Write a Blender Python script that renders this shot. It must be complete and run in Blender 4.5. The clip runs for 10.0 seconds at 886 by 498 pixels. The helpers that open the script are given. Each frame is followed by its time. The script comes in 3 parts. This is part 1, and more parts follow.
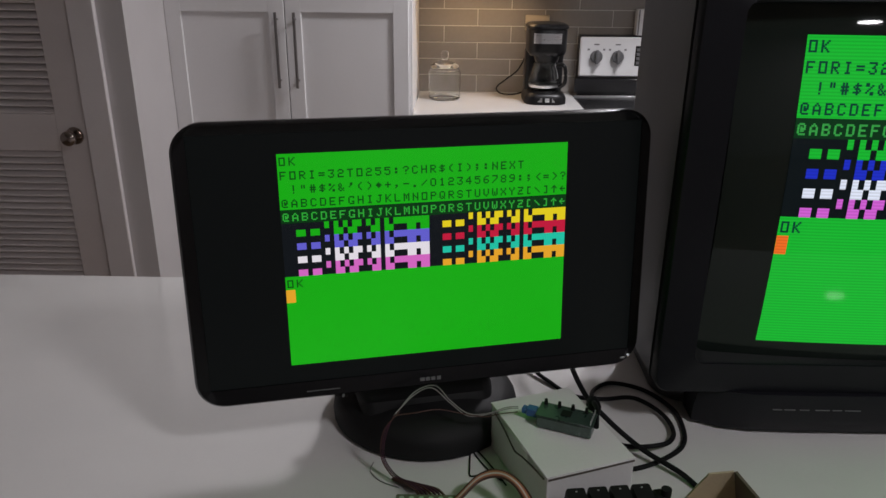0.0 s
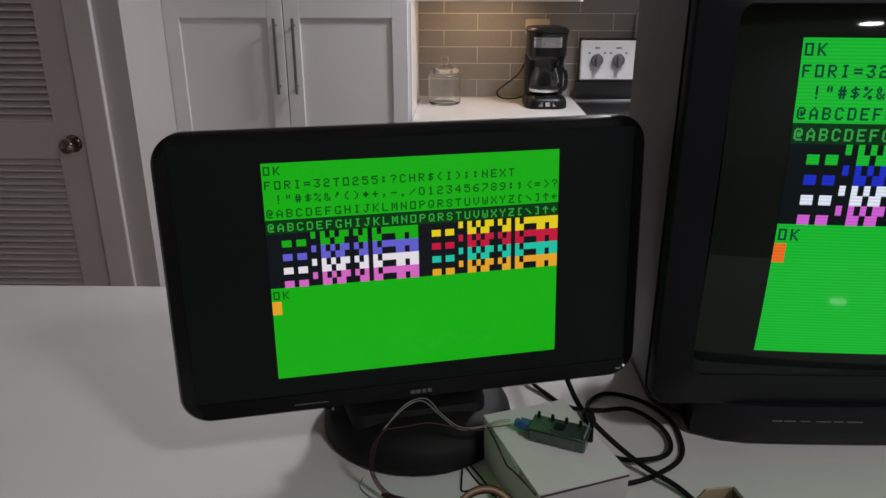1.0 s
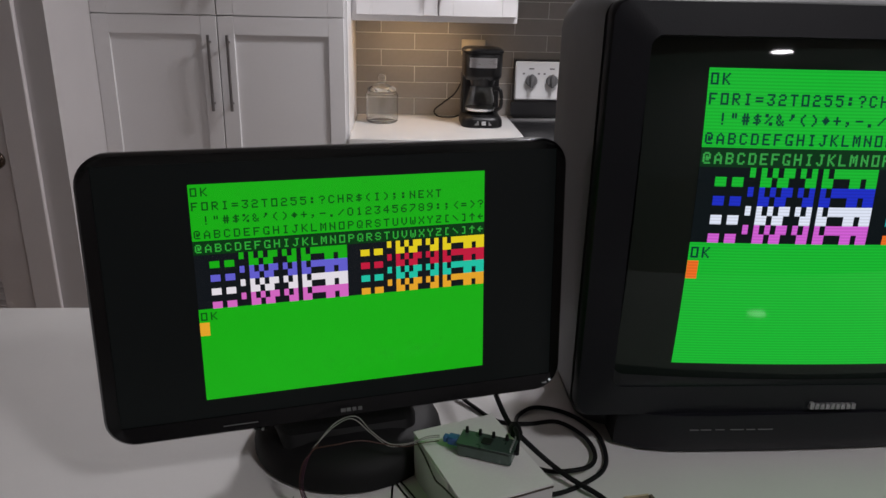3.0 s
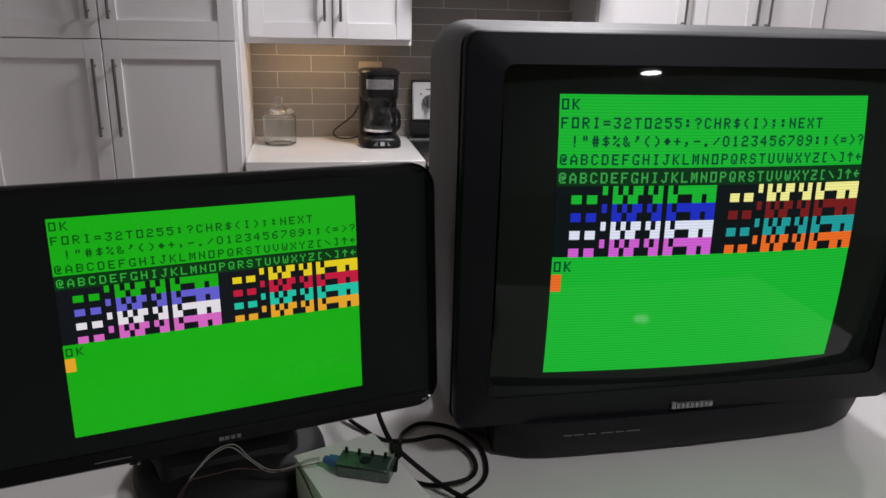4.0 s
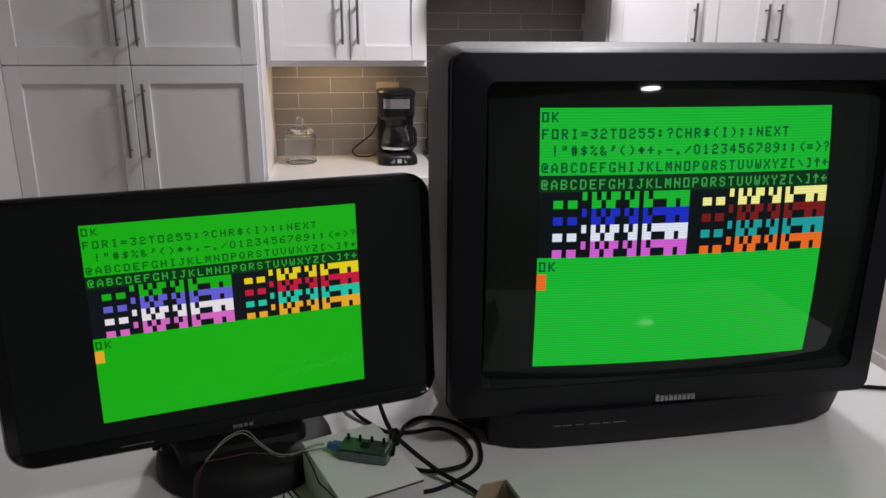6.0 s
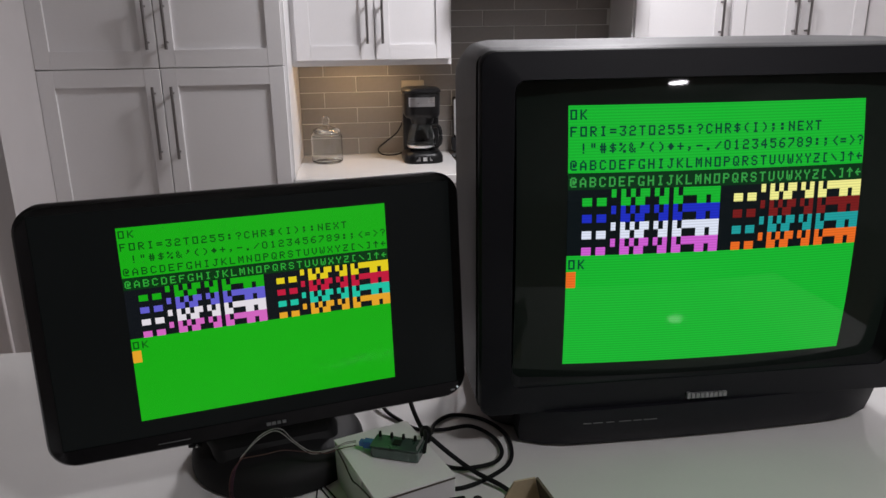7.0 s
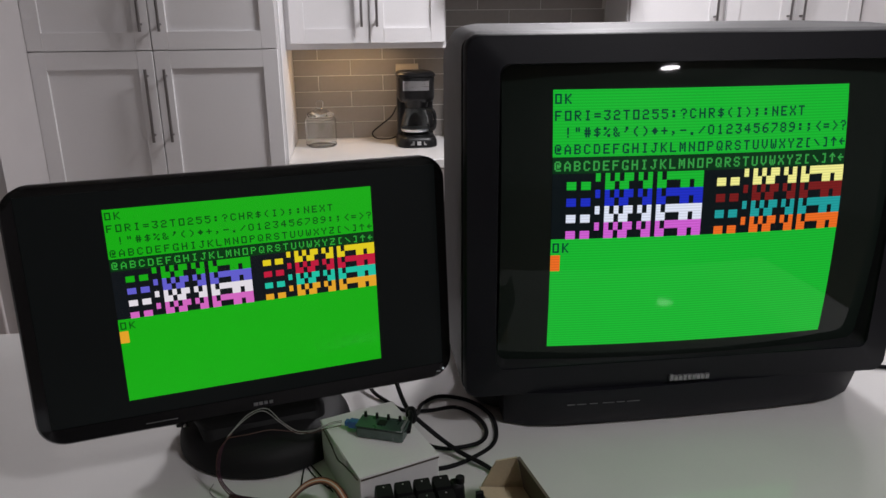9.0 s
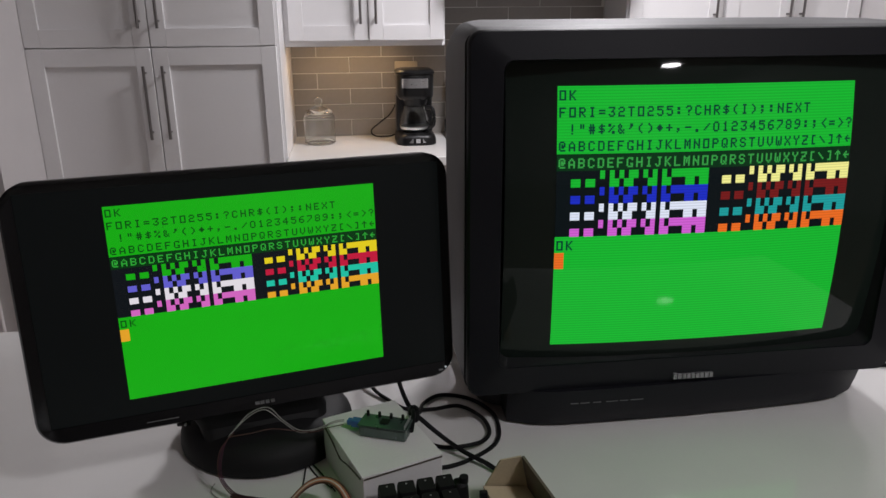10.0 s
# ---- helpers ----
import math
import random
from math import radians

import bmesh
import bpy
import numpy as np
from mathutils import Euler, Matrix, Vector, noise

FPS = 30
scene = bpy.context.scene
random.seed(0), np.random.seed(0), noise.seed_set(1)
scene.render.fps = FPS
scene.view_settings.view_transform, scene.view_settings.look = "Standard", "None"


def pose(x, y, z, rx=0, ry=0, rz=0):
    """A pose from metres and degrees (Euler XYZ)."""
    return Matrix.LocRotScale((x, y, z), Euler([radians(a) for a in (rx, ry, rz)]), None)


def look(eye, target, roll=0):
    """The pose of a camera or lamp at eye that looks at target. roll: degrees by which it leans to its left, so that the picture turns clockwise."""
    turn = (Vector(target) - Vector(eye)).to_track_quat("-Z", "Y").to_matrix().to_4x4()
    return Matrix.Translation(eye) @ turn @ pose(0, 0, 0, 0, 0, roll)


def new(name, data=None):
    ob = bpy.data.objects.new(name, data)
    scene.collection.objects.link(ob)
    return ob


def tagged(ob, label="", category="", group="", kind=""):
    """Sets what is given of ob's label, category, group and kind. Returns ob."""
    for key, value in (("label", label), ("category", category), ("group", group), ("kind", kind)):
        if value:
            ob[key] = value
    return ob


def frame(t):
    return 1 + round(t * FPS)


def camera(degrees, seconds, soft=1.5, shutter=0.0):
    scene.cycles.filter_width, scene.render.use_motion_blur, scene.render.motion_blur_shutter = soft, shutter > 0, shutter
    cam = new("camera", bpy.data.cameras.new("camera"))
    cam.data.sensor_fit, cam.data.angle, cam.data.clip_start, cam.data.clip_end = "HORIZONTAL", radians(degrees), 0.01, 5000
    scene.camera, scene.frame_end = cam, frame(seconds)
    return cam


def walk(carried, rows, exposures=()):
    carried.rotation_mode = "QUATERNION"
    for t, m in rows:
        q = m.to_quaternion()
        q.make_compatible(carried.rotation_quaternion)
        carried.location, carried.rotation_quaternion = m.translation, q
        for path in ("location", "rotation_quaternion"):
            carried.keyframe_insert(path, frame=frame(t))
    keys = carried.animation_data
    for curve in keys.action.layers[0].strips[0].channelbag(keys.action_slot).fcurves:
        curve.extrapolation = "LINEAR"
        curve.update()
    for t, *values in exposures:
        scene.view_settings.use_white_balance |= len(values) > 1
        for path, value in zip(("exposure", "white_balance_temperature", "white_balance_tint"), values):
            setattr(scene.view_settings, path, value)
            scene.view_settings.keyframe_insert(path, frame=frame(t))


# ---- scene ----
cam = camera(62.5, 10.0)
PATH = [
    (0, (0.692, -0.213, 1.498), (0.671, 1.651, 0.773), 0.6),
    (0.3, (0.6932, -0.211, 1.4978), (0.7135, 1.6553, 0.778), 1.19),
    (0.5, (0.696, -0.207, 1.498), (0.723, 1.656, 0.771), 1.2),
    (0.7, (0.7016, -0.2001, 1.498), (0.7381, 1.6662, 0.7787), 1.24),
    (1, (0.71, -0.193, 1.498), (0.675, 1.675, 0.783), 0.1),
    (1.3, (0.7134, -0.1988, 1.5025), (0.7375, 1.6734, 0.7971), 0.52),
    (1.5, (0.714, -0.202, 1.505), (0.74, 1.67, 0.8), 0.8),
    (1.7, (0.7131, -0.2016, 1.5045), (0.7418, 1.67, 0.7988), 0.96),
    (2, (0.711, -0.201, 1.503), (0.734, 1.668, 0.793), 1.1),
    (2.2, (0.712, -0.201, 1.503), (0.738, 1.668, 0.793), 1.1),
    (3.3, (0.7379, -0.2184, 1.5135), (0.9422, 1.6613, 0.8642), 1.74),
    (3.5, (0.749, -0.226, 1.518), (1.023, 1.65, 0.881), 2),
    (3.8, (0.7655, -0.2348, 1.5221), (1.1299, 1.6302, 0.8986), 1.97),
    (4, (0.775, -0.238, 1.523), (1.131, 1.63, 0.903), 1.5),
    (4.3, (0.7862, -0.2409, 1.5233), (1.0977, 1.6399, 0.917), 0.9),
    (4.5, (0.792, -0.247, 1.524), (1.109, 1.634, 0.92), 0.5),
    (4.8, (0.7988, -0.2785, 1.5275), (1.123, 1.6079, 0.9443), 0.4),
    (5, (0.802, -0.304, 1.529), (1.096, 1.589, 0.952), 0.4),
    (5.2, (0.8043, -0.3185, 1.5282), (1.0606, 1.5844, 0.9672), 0.4),
    (5.5, (0.806, -0.325, 1.527), (1.09, 1.574, 0.967), 0.4),
    (5.7, (0.8056, -0.3271, 1.5274), (1.1053, 1.5677, 0.9622), 0.42),
    (6.8, (0.7984, -0.3326, 1.5316), (1.0215, 1.5671, 0.95), -0.62),
    (7, (0.798, -0.333, 1.532), (1.017, 1.568, 0.952), -0.8),
    (7.3, (0.7997, -0.3336, 1.532), (1.0116, 1.5714, 0.9614), -0.76),
    (7.5, (0.802, -0.334, 1.532), (1.022, 1.572, 0.965), -1),
    (7.8, (0.8051, -0.3296, 1.5314), (1.0423, 1.5728, 0.9623), -0.61),
    (8, (0.807, -0.327, 1.531), (1.064, 1.575, 0.969), -0.2),
    (8.3, (0.8098, -0.3346, 1.5304), (1.062, 1.5656, 0.962), -0.46),
    (8.5, (0.811, -0.34, 1.53), (1.052, 1.547, 0.914), -0.8),
    (8.8, (0.8125, -0.3431, 1.5312), (1.0288, 1.5461, 0.9133), -0.78),
    (9, (0.813, -0.344, 1.532), (1.038, 1.544, 0.912), -0.5),
    (9.3, (0.8116, -0.3409, 1.5307), (1.0487, 1.5472, 0.9165), -0.3),
    (9.5, (0.81, -0.338, 1.53), (1.044, 1.549, 0.91), -0.4),
    (9.8, (0.8072, -0.3363, 1.5294), (1.042, 1.5496, 0.9059), -0.6),
    (10, (0.806, -0.336, 1.529), (1.038, 1.55, 0.904), -0.4),
]
walk(cam, [(t, look(eye, target, roll)) for t, eye, target, roll in PATH])


# ---- light ----
world = bpy.data.worlds.new("world")
scene.world = world
world.use_nodes = True
world.node_tree.nodes["Background"].inputs[0].default_value = (0.5, 0.52, 0.55, 1)
world.node_tree.nodes["Background"].inputs[1].default_value = 0.05
CEIL = 2.62
# ceiling lights: x, y, lens radius, watts; the last is an added, unseen fill for the counter front
CANS = [(3.82, -5.95, 0.17, 28), (2.68, -2.5, 0.085, 4.5), (1.7, 2.28, 0.22, 38), (2.65, 2.1, 0.2, 7), (1.75, -0.6, 0.16, 15)]

# ---- materials ----
def srgb(r, g, b):
    f = lambda c: (c / 255 / 12.92) if c / 255 < 0.04045 else ((c / 255 + 0.055) / 1.055) ** 2.4
    return (f(r), f(g), f(b), 1.0)


def mat(name, col, rough=0.5, metal=0.0, vary=0.08, scale=6.0, grain=120.0, bump=0.02, rvary=0.08, spec=0.5, per_piece=0.0, stretch=(1, 1, 1)):
    m = bpy.data.materials.new(name)
    m.use_nodes = True
    nt = m.node_tree
    b = nt.nodes["Principled BSDF"]
    b.inputs["Metallic"].default_value = metal
    b.inputs["Specular IOR Level"].default_value = spec
    tc = nt.nodes.new("ShaderNodeTexCoord")
    mp = nt.nodes.new("ShaderNodeMapping")
    mp.inputs["Scale"].default_value = stretch
    nt.links.new(tc.outputs["Object"], mp.inputs[0])
    big = nt.nodes.new("ShaderNodeTexNoise")
    big.inputs["Scale"].default_value = scale
    big.inputs["Detail"].default_value = 4
    fine = nt.nodes.new("ShaderNodeTexNoise")
    fine.inputs["Scale"].default_value = grain
    fine.inputs["Detail"].default_value = 3
    nt.links.new(mp.outputs[0], big.inputs["Vector"])
    nt.links.new(mp.outputs[0], fine.inputs["Vector"])
    mix = nt.nodes.new("ShaderNodeMath")
    mix.operation = "ADD"
    nt.links.new(big.outputs["Fac"], mix.inputs[0])
    half = nt.nodes.new("ShaderNodeMath")
    half.operation = "MULTIPLY"
    half.inputs[1].default_value = 0.5
    nt.links.new(fine.outputs["Fac"], half.inputs[0])
    nt.links.new(half.outputs[0], mix.inputs[1])
    src = mix.outputs[0]
    if per_piece:
        oi = nt.nodes.new("ShaderNodeObjectInfo")
        pp = nt.nodes.new("ShaderNodeMath")
        pp.operation = "MULTIPLY_ADD"
        nt.links.new(oi.outputs["Random"], pp.inputs[0])
        pp.inputs[1].default_value = per_piece
        nt.links.new(src, pp.inputs[2])
        src = pp.outputs[0]
    ramp = nt.nodes.new("ShaderNodeMapRange")
    ramp.inputs[1].default_value, ramp.inputs[2].default_value = 0.4, 1.1 + per_piece
    ramp.inputs[3].default_value, ramp.inputs[4].default_value = 1 - vary, 1 + vary
    nt.links.new(src, ramp.inputs[0])
    mul = nt.nodes.new("ShaderNodeVectorMath")
    mul.operation = "SCALE"
    mul.inputs[0].default_value = col[:3]
    nt.links.new(ramp.outputs[0], mul.inputs["Scale"])
    nt.links.new(mul.outputs[0], b.inputs["Base Color"])
    rr = nt.nodes.new("ShaderNodeMapRange")
    rr.inputs[1].default_value, rr.inputs[2].default_value = 0.1, 0.9
    rr.inputs[3].default_value, rr.inputs[4].default_value = max(0.02, rough - rvary), min(1, rough + rvary)
    nt.links.new(big.outputs["Fac"], rr.inputs[0])
    nt.links.new(rr.outputs[0], b.inputs["Roughness"])
    if bump:
        bp = nt.nodes.new("ShaderNodeBump")
        bp.inputs["Strength"].default_value = bump * 5
        bp.inputs["Distance"].default_value = 0.0006
        nt.links.new(fine.outputs["Fac"], bp.inputs["Height"])
        nt.links.new(bp.outputs[0], b.inputs["Normal"])
    return m


def glow(name, col, strength=1.0, rough=0.1, spec=0.5, lines=0.0, period=0.0):
    m = bpy.data.materials.new(name)
    m.use_nodes = True
    nt = m.node_tree
    b = nt.nodes["Principled BSDF"]
    b.inputs["Base Color"].default_value = (0.004, 0.004, 0.0045, 1)
    b.inputs["Roughness"].default_value = rough
    b.inputs["Specular IOR Level"].default_value = spec
    b.inputs["Emission Color"].default_value = col
    b.inputs["Emission Strength"].default_value = strength
    if lines:
        tc = nt.nodes.new("ShaderNodeTexCoord")
        sep = nt.nodes.new("ShaderNodeSeparateXYZ")
        nt.links.new(tc.outputs["Object"], sep.inputs[0])
        k = nt.nodes.new("ShaderNodeMath")
        k.operation = "MULTIPLY"
        k.inputs[1].default_value = 2 * math.pi / period
        nt.links.new(sep.outputs["Z"], k.inputs[0])
        sn = nt.nodes.new("ShaderNodeMath")
        sn.operation = "SINE"
        nt.links.new(k.outputs[0], sn.inputs[0])
        ma = nt.nodes.new("ShaderNodeMath")
        ma.operation = "MULTIPLY_ADD"
        nt.links.new(sn.outputs[0], ma.inputs[0])
        ma.inputs[1].default_value = lines * strength
        ma.inputs[2].default_value = strength
        nt.links.new(ma.outputs[0], b.inputs["Emission Strength"])
    return m


def glass(name, tint=(0.95, 0.97, 0.97, 1), rough=0.02, ior=1.45):
    m = bpy.data.materials.new(name)
    m.use_nodes = True
    b = m.node_tree.nodes["Principled BSDF"]
    b.inputs["Base Color"].default_value = tint
    b.inputs["Roughness"].default_value = rough
    b.inputs["IOR"].default_value = ior
    b.inputs["Transmission Weight"].default_value = 1.0
    return m


WALL = mat("wall_paint", (0.56, 0.54, 0.54, 1), 0.75, vary=0.04, grain=240, bump=0.05)
CEILING = mat("ceiling_paint", (0.8, 0.79, 0.77, 1), 0.9, vary=0.03, bump=0.05)
TRIM = mat("trim_paint", (0.7, 0.665, 0.665, 1), 0.5, vary=0.04, bump=0.02)
DOORP = mat("door_paint", (0.72, 0.67, 0.665, 1), 0.5, vary=0.05, bump=0.02)
CAB = mat("cabinet_paint", (0.74, 0.73, 0.735, 1), 0.42, vary=0.03, scale=3, bump=0.015)
FLOOR = mat("floor_wood", (0.22, 0.16, 0.11, 1), 0.35, vary=0.25, scale=3, stretch=(1, 9, 1))
QUARTZ = mat("white_quartz", (0.72, 0.71, 0.695, 1), 0.05, vary=0.03, scale=9, grain=420, bump=0.0, rvary=0.01)
TILE = mat("taupe_tile", (0.27, 0.252, 0.236, 1), 0.2, vary=0.12, scale=5, grain=60, bump=0.015, per_piece=0.35)
GROUT = mat("pale_grout", (0.56, 0.545, 0.51, 1), 0.85, vary=0.08, bump=0.05)
STEEL = mat("dark_brushed_steel", (0.24, 0.225, 0.22, 1), 0.34, 1.0, vary=0.06, scale=30, grain=300, bump=0.01)
STAIN = mat("stainless", (0.62, 0.62, 0.63, 1), 0.3, 1.0, vary=0.08, scale=20, grain=300, bump=0.01, stretch=(1, 1, 12))
NICKEL = mat("aged_nickel", (0.34, 0.29, 0.26, 1), 0.22, 1.0, vary=0.1, bump=0.0)
BLACKG = mat("piano_black", (0.006, 0.006, 0.007, 1), 0.2, vary=0.1, bump=0.0, rvary=0.03, spec=0.25)
BLACKM = mat("matt_black_plastic", (0.012, 0.012, 0.0125, 1), 0.58, vary=0.15, grain=500, bump=0.03, spec=0.2)
CRTP = mat("charcoal_plastic", (0.0088, 0.0092, 0.0125, 1), 0.5, vary=0.14, scale=7, grain=600, bump=0.05, spec=0.25)
CRTS = mat("charcoal_shell_plastic", (0.031, 0.031, 0.034, 1), 0.55, vary=0.12, scale=7, grain=600, bump=0.06, spec=0.4)
TUBE = mat("tube_glass", (0.013, 0.019, 0.0155, 1), 0.025, vary=0.1, bump=0.0, rvary=0.005, spec=0.3)
RUBBER = mat("cable_rubber", (0.008, 0.008, 0.009, 1), 0.6, vary=0.15, bump=0.01, spec=0.15)
CARD = mat("white_card", (0.78, 0.765, 0.76, 1), 0.7, vary=0.05, scale=12, grain=260, bump=0.04)
KRAFT = mat("kraft_card", (0.54, 0.45, 0.305, 1), 0.85, vary=0.12, scale=14, grain=320, bump=0.06)
# darker copy of the kraft, with the inner wall's shade in its colour
SHADEKRAFT = mat("shaded_kraft_card", (0.13, 0.1, 0.075, 1), 0.8, vary=0.15, scale=14, grain=320, bump=0.06)
# dark card colour standing in for shade in the white box's seams
SHADECARD = mat("shaded_card_edge", (0.1, 0.085, 0.07, 1), 0.85, vary=0.12)
BOARD = mat("circuit_green", (0.034, 0.056, 0.048, 1), 0.3, vary=0.2, scale=60, grain=500, bump=0.03)
CASE = mat("cloudy_green_case", (0.075, 0.105, 0.093, 1), 0.24, vary=0.25, scale=70, grain=300, bump=0.02)
OLIVE = mat("olive_terminal", (0.13, 0.13, 0.09, 1), 0.5, vary=0.12)
BLUE = mat("blue_plug", (0.03, 0.11, 0.3, 1), 0.4, vary=0.1)
WGREY = mat("grey_wire", (0.27, 0.26, 0.25, 1), 0.5, vary=0.06)
WPURP = mat("plum_wire", (0.055, 0.013, 0.032, 1), 0.5, vary=0.1)
WBROWN = mat("brown_wire", (0.075, 0.028, 0.022, 1), 0.5, vary=0.1)
WORANGE = mat("orange_wire", (0.42, 0.17, 0.09, 1), 0.5, vary=0.1)
WWHITE = mat("white_wire", (0.6, 0.56, 0.52, 1), 0.5, vary=0.06)
SILVER = mat("silver_print", (0.55, 0.55, 0.56, 1), 0.35, 0.6, vary=0.04, bump=0.0)
DIMMARK = mat("dull_silver_print", (0.3, 0.3, 0.31, 1), 0.4, 0.4, vary=0.04, bump=0.0)
DIMLCD = mat("faint_silver_print", (0.2, 0.2, 0.205, 1), 0.45, 0.3, vary=0.05, bump=0.0)
DIMPRINT = mat("dim_print", (0.15, 0.15, 0.155, 1), 0.5, vary=0.05, bump=0.0)
ENAMEL = mat("white_enamel", (0.72, 0.72, 0.725, 1), 0.22, vary=0.03, bump=0.0)
OVENB = mat("black_enamel", (0.012, 0.012, 0.013, 1), 0.2, vary=0.1, bump=0.0)
GREYK = mat("grey_knob", (0.16, 0.16, 0.165, 1), 0.35, 0.3, vary=0.08, bump=0.0)
IVORY = mat("ivory_plate", (0.55, 0.48, 0.36, 1), 0.4, vary=0.03, bump=0.0)
COFB = mat("coffee_black_plastic", (0.006, 0.006, 0.0065, 1), 0.32, vary=0.15, grain=500, bump=0.02, spec=0.3)
INNER = mat("inner_frame_black", (0.017, 0.018, 0.0185, 1), 0.4, vary=0.1, bump=0.0, spec=0.15)
GLASS = glass("clear_glass")
DGLASS = glass("carafe_glass", (0.75, 0.78, 0.78, 1))
BULB = glow("lamp_lens", (1.0, 0.93, 0.84, 1), 22.0)
WARM = glow("warm_led", (1.0, 0.63, 0.3, 1), 20.0)
LEDW = glow("white_led", (0.9, 0.95, 1, 1), 0.4)

# ---- building blocks ----
MW = {}


def thing(name, at, label, category, group="", rz=0.0, kind=""):
    ob = new(name)
    ob.empty_display_size = 0.05
    ob.matrix_world = pose(*at, 0, 0, rz)
    MW[ob] = pose(*at, 0, 0, rz)
    return tagged(ob, label, category, group, kind)


def mesh_of(name, bm, m, smooth=True):
    me = bpy.data.meshes.new(name)
    bmesh.ops.recalc_face_normals(bm, faces=bm.faces)
    bm.to_mesh(me)
    bm.free()
    me.materials.append(m)
    if smooth:
        for p in me.polygons:
            p.use_smooth = True
        me.set_sharp_from_angle(angle=radians(38))
    return me


def part(name, bm, m, parent, label="", smooth=True):
    """Link a bmesh given in world metres as one mesh under a thing or a part."""
    bm.transform(MW[parent].inverted())
    ob = new(name, mesh_of(name, bm, m, smooth))
    ob.parent = parent
    MW[ob] = MW[parent]
    return tagged(ob, label)


def solid(name, bm, m, label="", category="", kind="structure", smooth=True):
    ob = new(name, mesh_of(name, bm, m, smooth))
    MW[ob] = Matrix()
    return tagged(ob, label, category, "", kind)


def box(x0, x1, y0, y1, z0, z1, r=0.0, seg=1, bm=None):
    """A box with chamfered edges; a single flat chamfer keeps its broad faces truly flat."""
    b = bmesh.new()
    bmesh.ops.create_cube(b, size=1)
    b.transform(Matrix.LocRotScale(((x0 + x1) / 2, (y0 + y1) / 2, (z0 + z1) / 2), None, (x1 - x0, y1 - y0, z1 - z0)))
    if r:
        bmesh.ops.bevel(b, geom=list(b.edges), offset=r, segments=min(seg, 1), profile=0.5, affect="EDGES")
    if bm is None:
        return b
    join(bm, b)
    return bm


def join(a, b):
    me = bpy.data.meshes.new("tmp")
    b.to_mesh(me)
    b.free()
    a.from_mesh(me)
    bpy.data.meshes.remove(me)
    return a


def cyl(p, r, h, axis=2, seg=24, r2=None, bevel=0.0):
    b = bmesh.new()
    bmesh.ops.create_cone(b, cap_ends=True, segments=seg, radius1=r, radius2=r if r2 is None else r2, depth=h)
    if bevel:
        ed = [e for e in b.edges if abs(e.verts[0].co.z - e.verts[1].co.z) < 1e-6]
        bmesh.ops.bevel(b, geom=ed, offset=bevel, segments=1, profile=0.5, affect="EDGES")
    if axis == 0:
        b.transform(pose(0, 0, 0, 0, 90, 0))
    elif axis == 1:
        b.transform(pose(0, 0, 0, 90, 0, 0))
    b.transform(Matrix.Translation(p))
    return b


def lathe(profile, at, seg=32):
    """A turned shape from (radius, height) pairs."""
    b = bmesh.new()
    rings = []
    for r, z in profile:
        rings.append([b.verts.new((r * math.cos(2 * math.pi * i / seg), r * math.sin(2 * math.pi * i / seg), z)) for i in range(seg)])
    for a, c in zip(rings, rings[1:]):
        for i in range(seg):
            b.faces.new((a[i], a[(i + 1) % seg], c[(i + 1) % seg], c[i]))
    if profile[0][0] > 1e-4:
        b.faces.new(rings[0])
    if profile[-1][0] > 1e-4:
        b.faces.new(rings[-1])
    bmesh.ops.remove_doubles(b, verts=b.verts, dist=1e-5)
    b.transform(Matrix.Translation(at))
    return b


def spline(pts, n=8):
    p = [Vector(q) for q in pts]
    p = [2 * p[0] - p[1]] + p + [2 * p[-1] - p[-2]]
    out = []
    for a, b, c, d in zip(p, p[1:], p[2:], p[3:]):
        for i in range(n):
            t = i / n
            out.append(0.5 * (2 * b + (c - a) * t + (2 * a - 5 * b + 4 * c - d) * t * t + (3 * b - a - 3 * c + d) * t ** 3))
    out.append(p[-2])
    return out


def tube(pts, r, seg=12, n=8):
    b = bmesh.new()
    path = spline(pts, n)
    rings = []
    up = Vector((0, 0, 1))
    for i, q in enumerate(path):
        d = (path[min(i + 1, len(path) - 1)] - path[max(i - 1, 0)]).normalized()
        side = d.cross(up)
        side = side.normalized() if side.length > 0.05 else Vector((1, 0, 0))
        up2 = side.cross(d).normalized()
        rings.append([b.verts.new(q + r * (math.cos(2 * math.pi * k / seg) * side + math.sin(2 * math.pi * k / seg) * up2)) for k in range(seg)])
    for a, c in zip(rings, rings[1:]):
        for k in range(seg):
            b.faces.new((a[k], a[(k + 1) % seg], c[(k + 1) % seg], c[k]))
    b.faces.new(rings[0])
    b.faces.new(rings[-1])
    return b


def loft(loops):
    """A closed skin over loops of equal length."""
    b = bmesh.new()
    rings = [[b.verts.new(p) for p in lp] for lp in loops]
    n = len(rings[0])
    for a, c in zip(rings, rings[1:]):
        for k in range(n):
            b.faces.new((a[k], a[(k + 1) % n], c[(k + 1) % n], c[k]))
    b.faces.new(rings[0])
    b.faces.new(rings[-1])
    return b


def rounded(x0, x1, z0, z1, r, seg=6):
    pts = []
    for cx, cz, a0 in ((x1 - r, z1 - r, 0), (x0 + r, z1 - r, 90), (x0 + r, z0 + r, 180), (x1 - r, z0 + r, 270)):
        for i in range(seg + 1):
            a = radians(a0 + 90 * i / seg)
            pts.append((cx + r * math.cos(a), cz + r * math.sin(a)))
    return pts


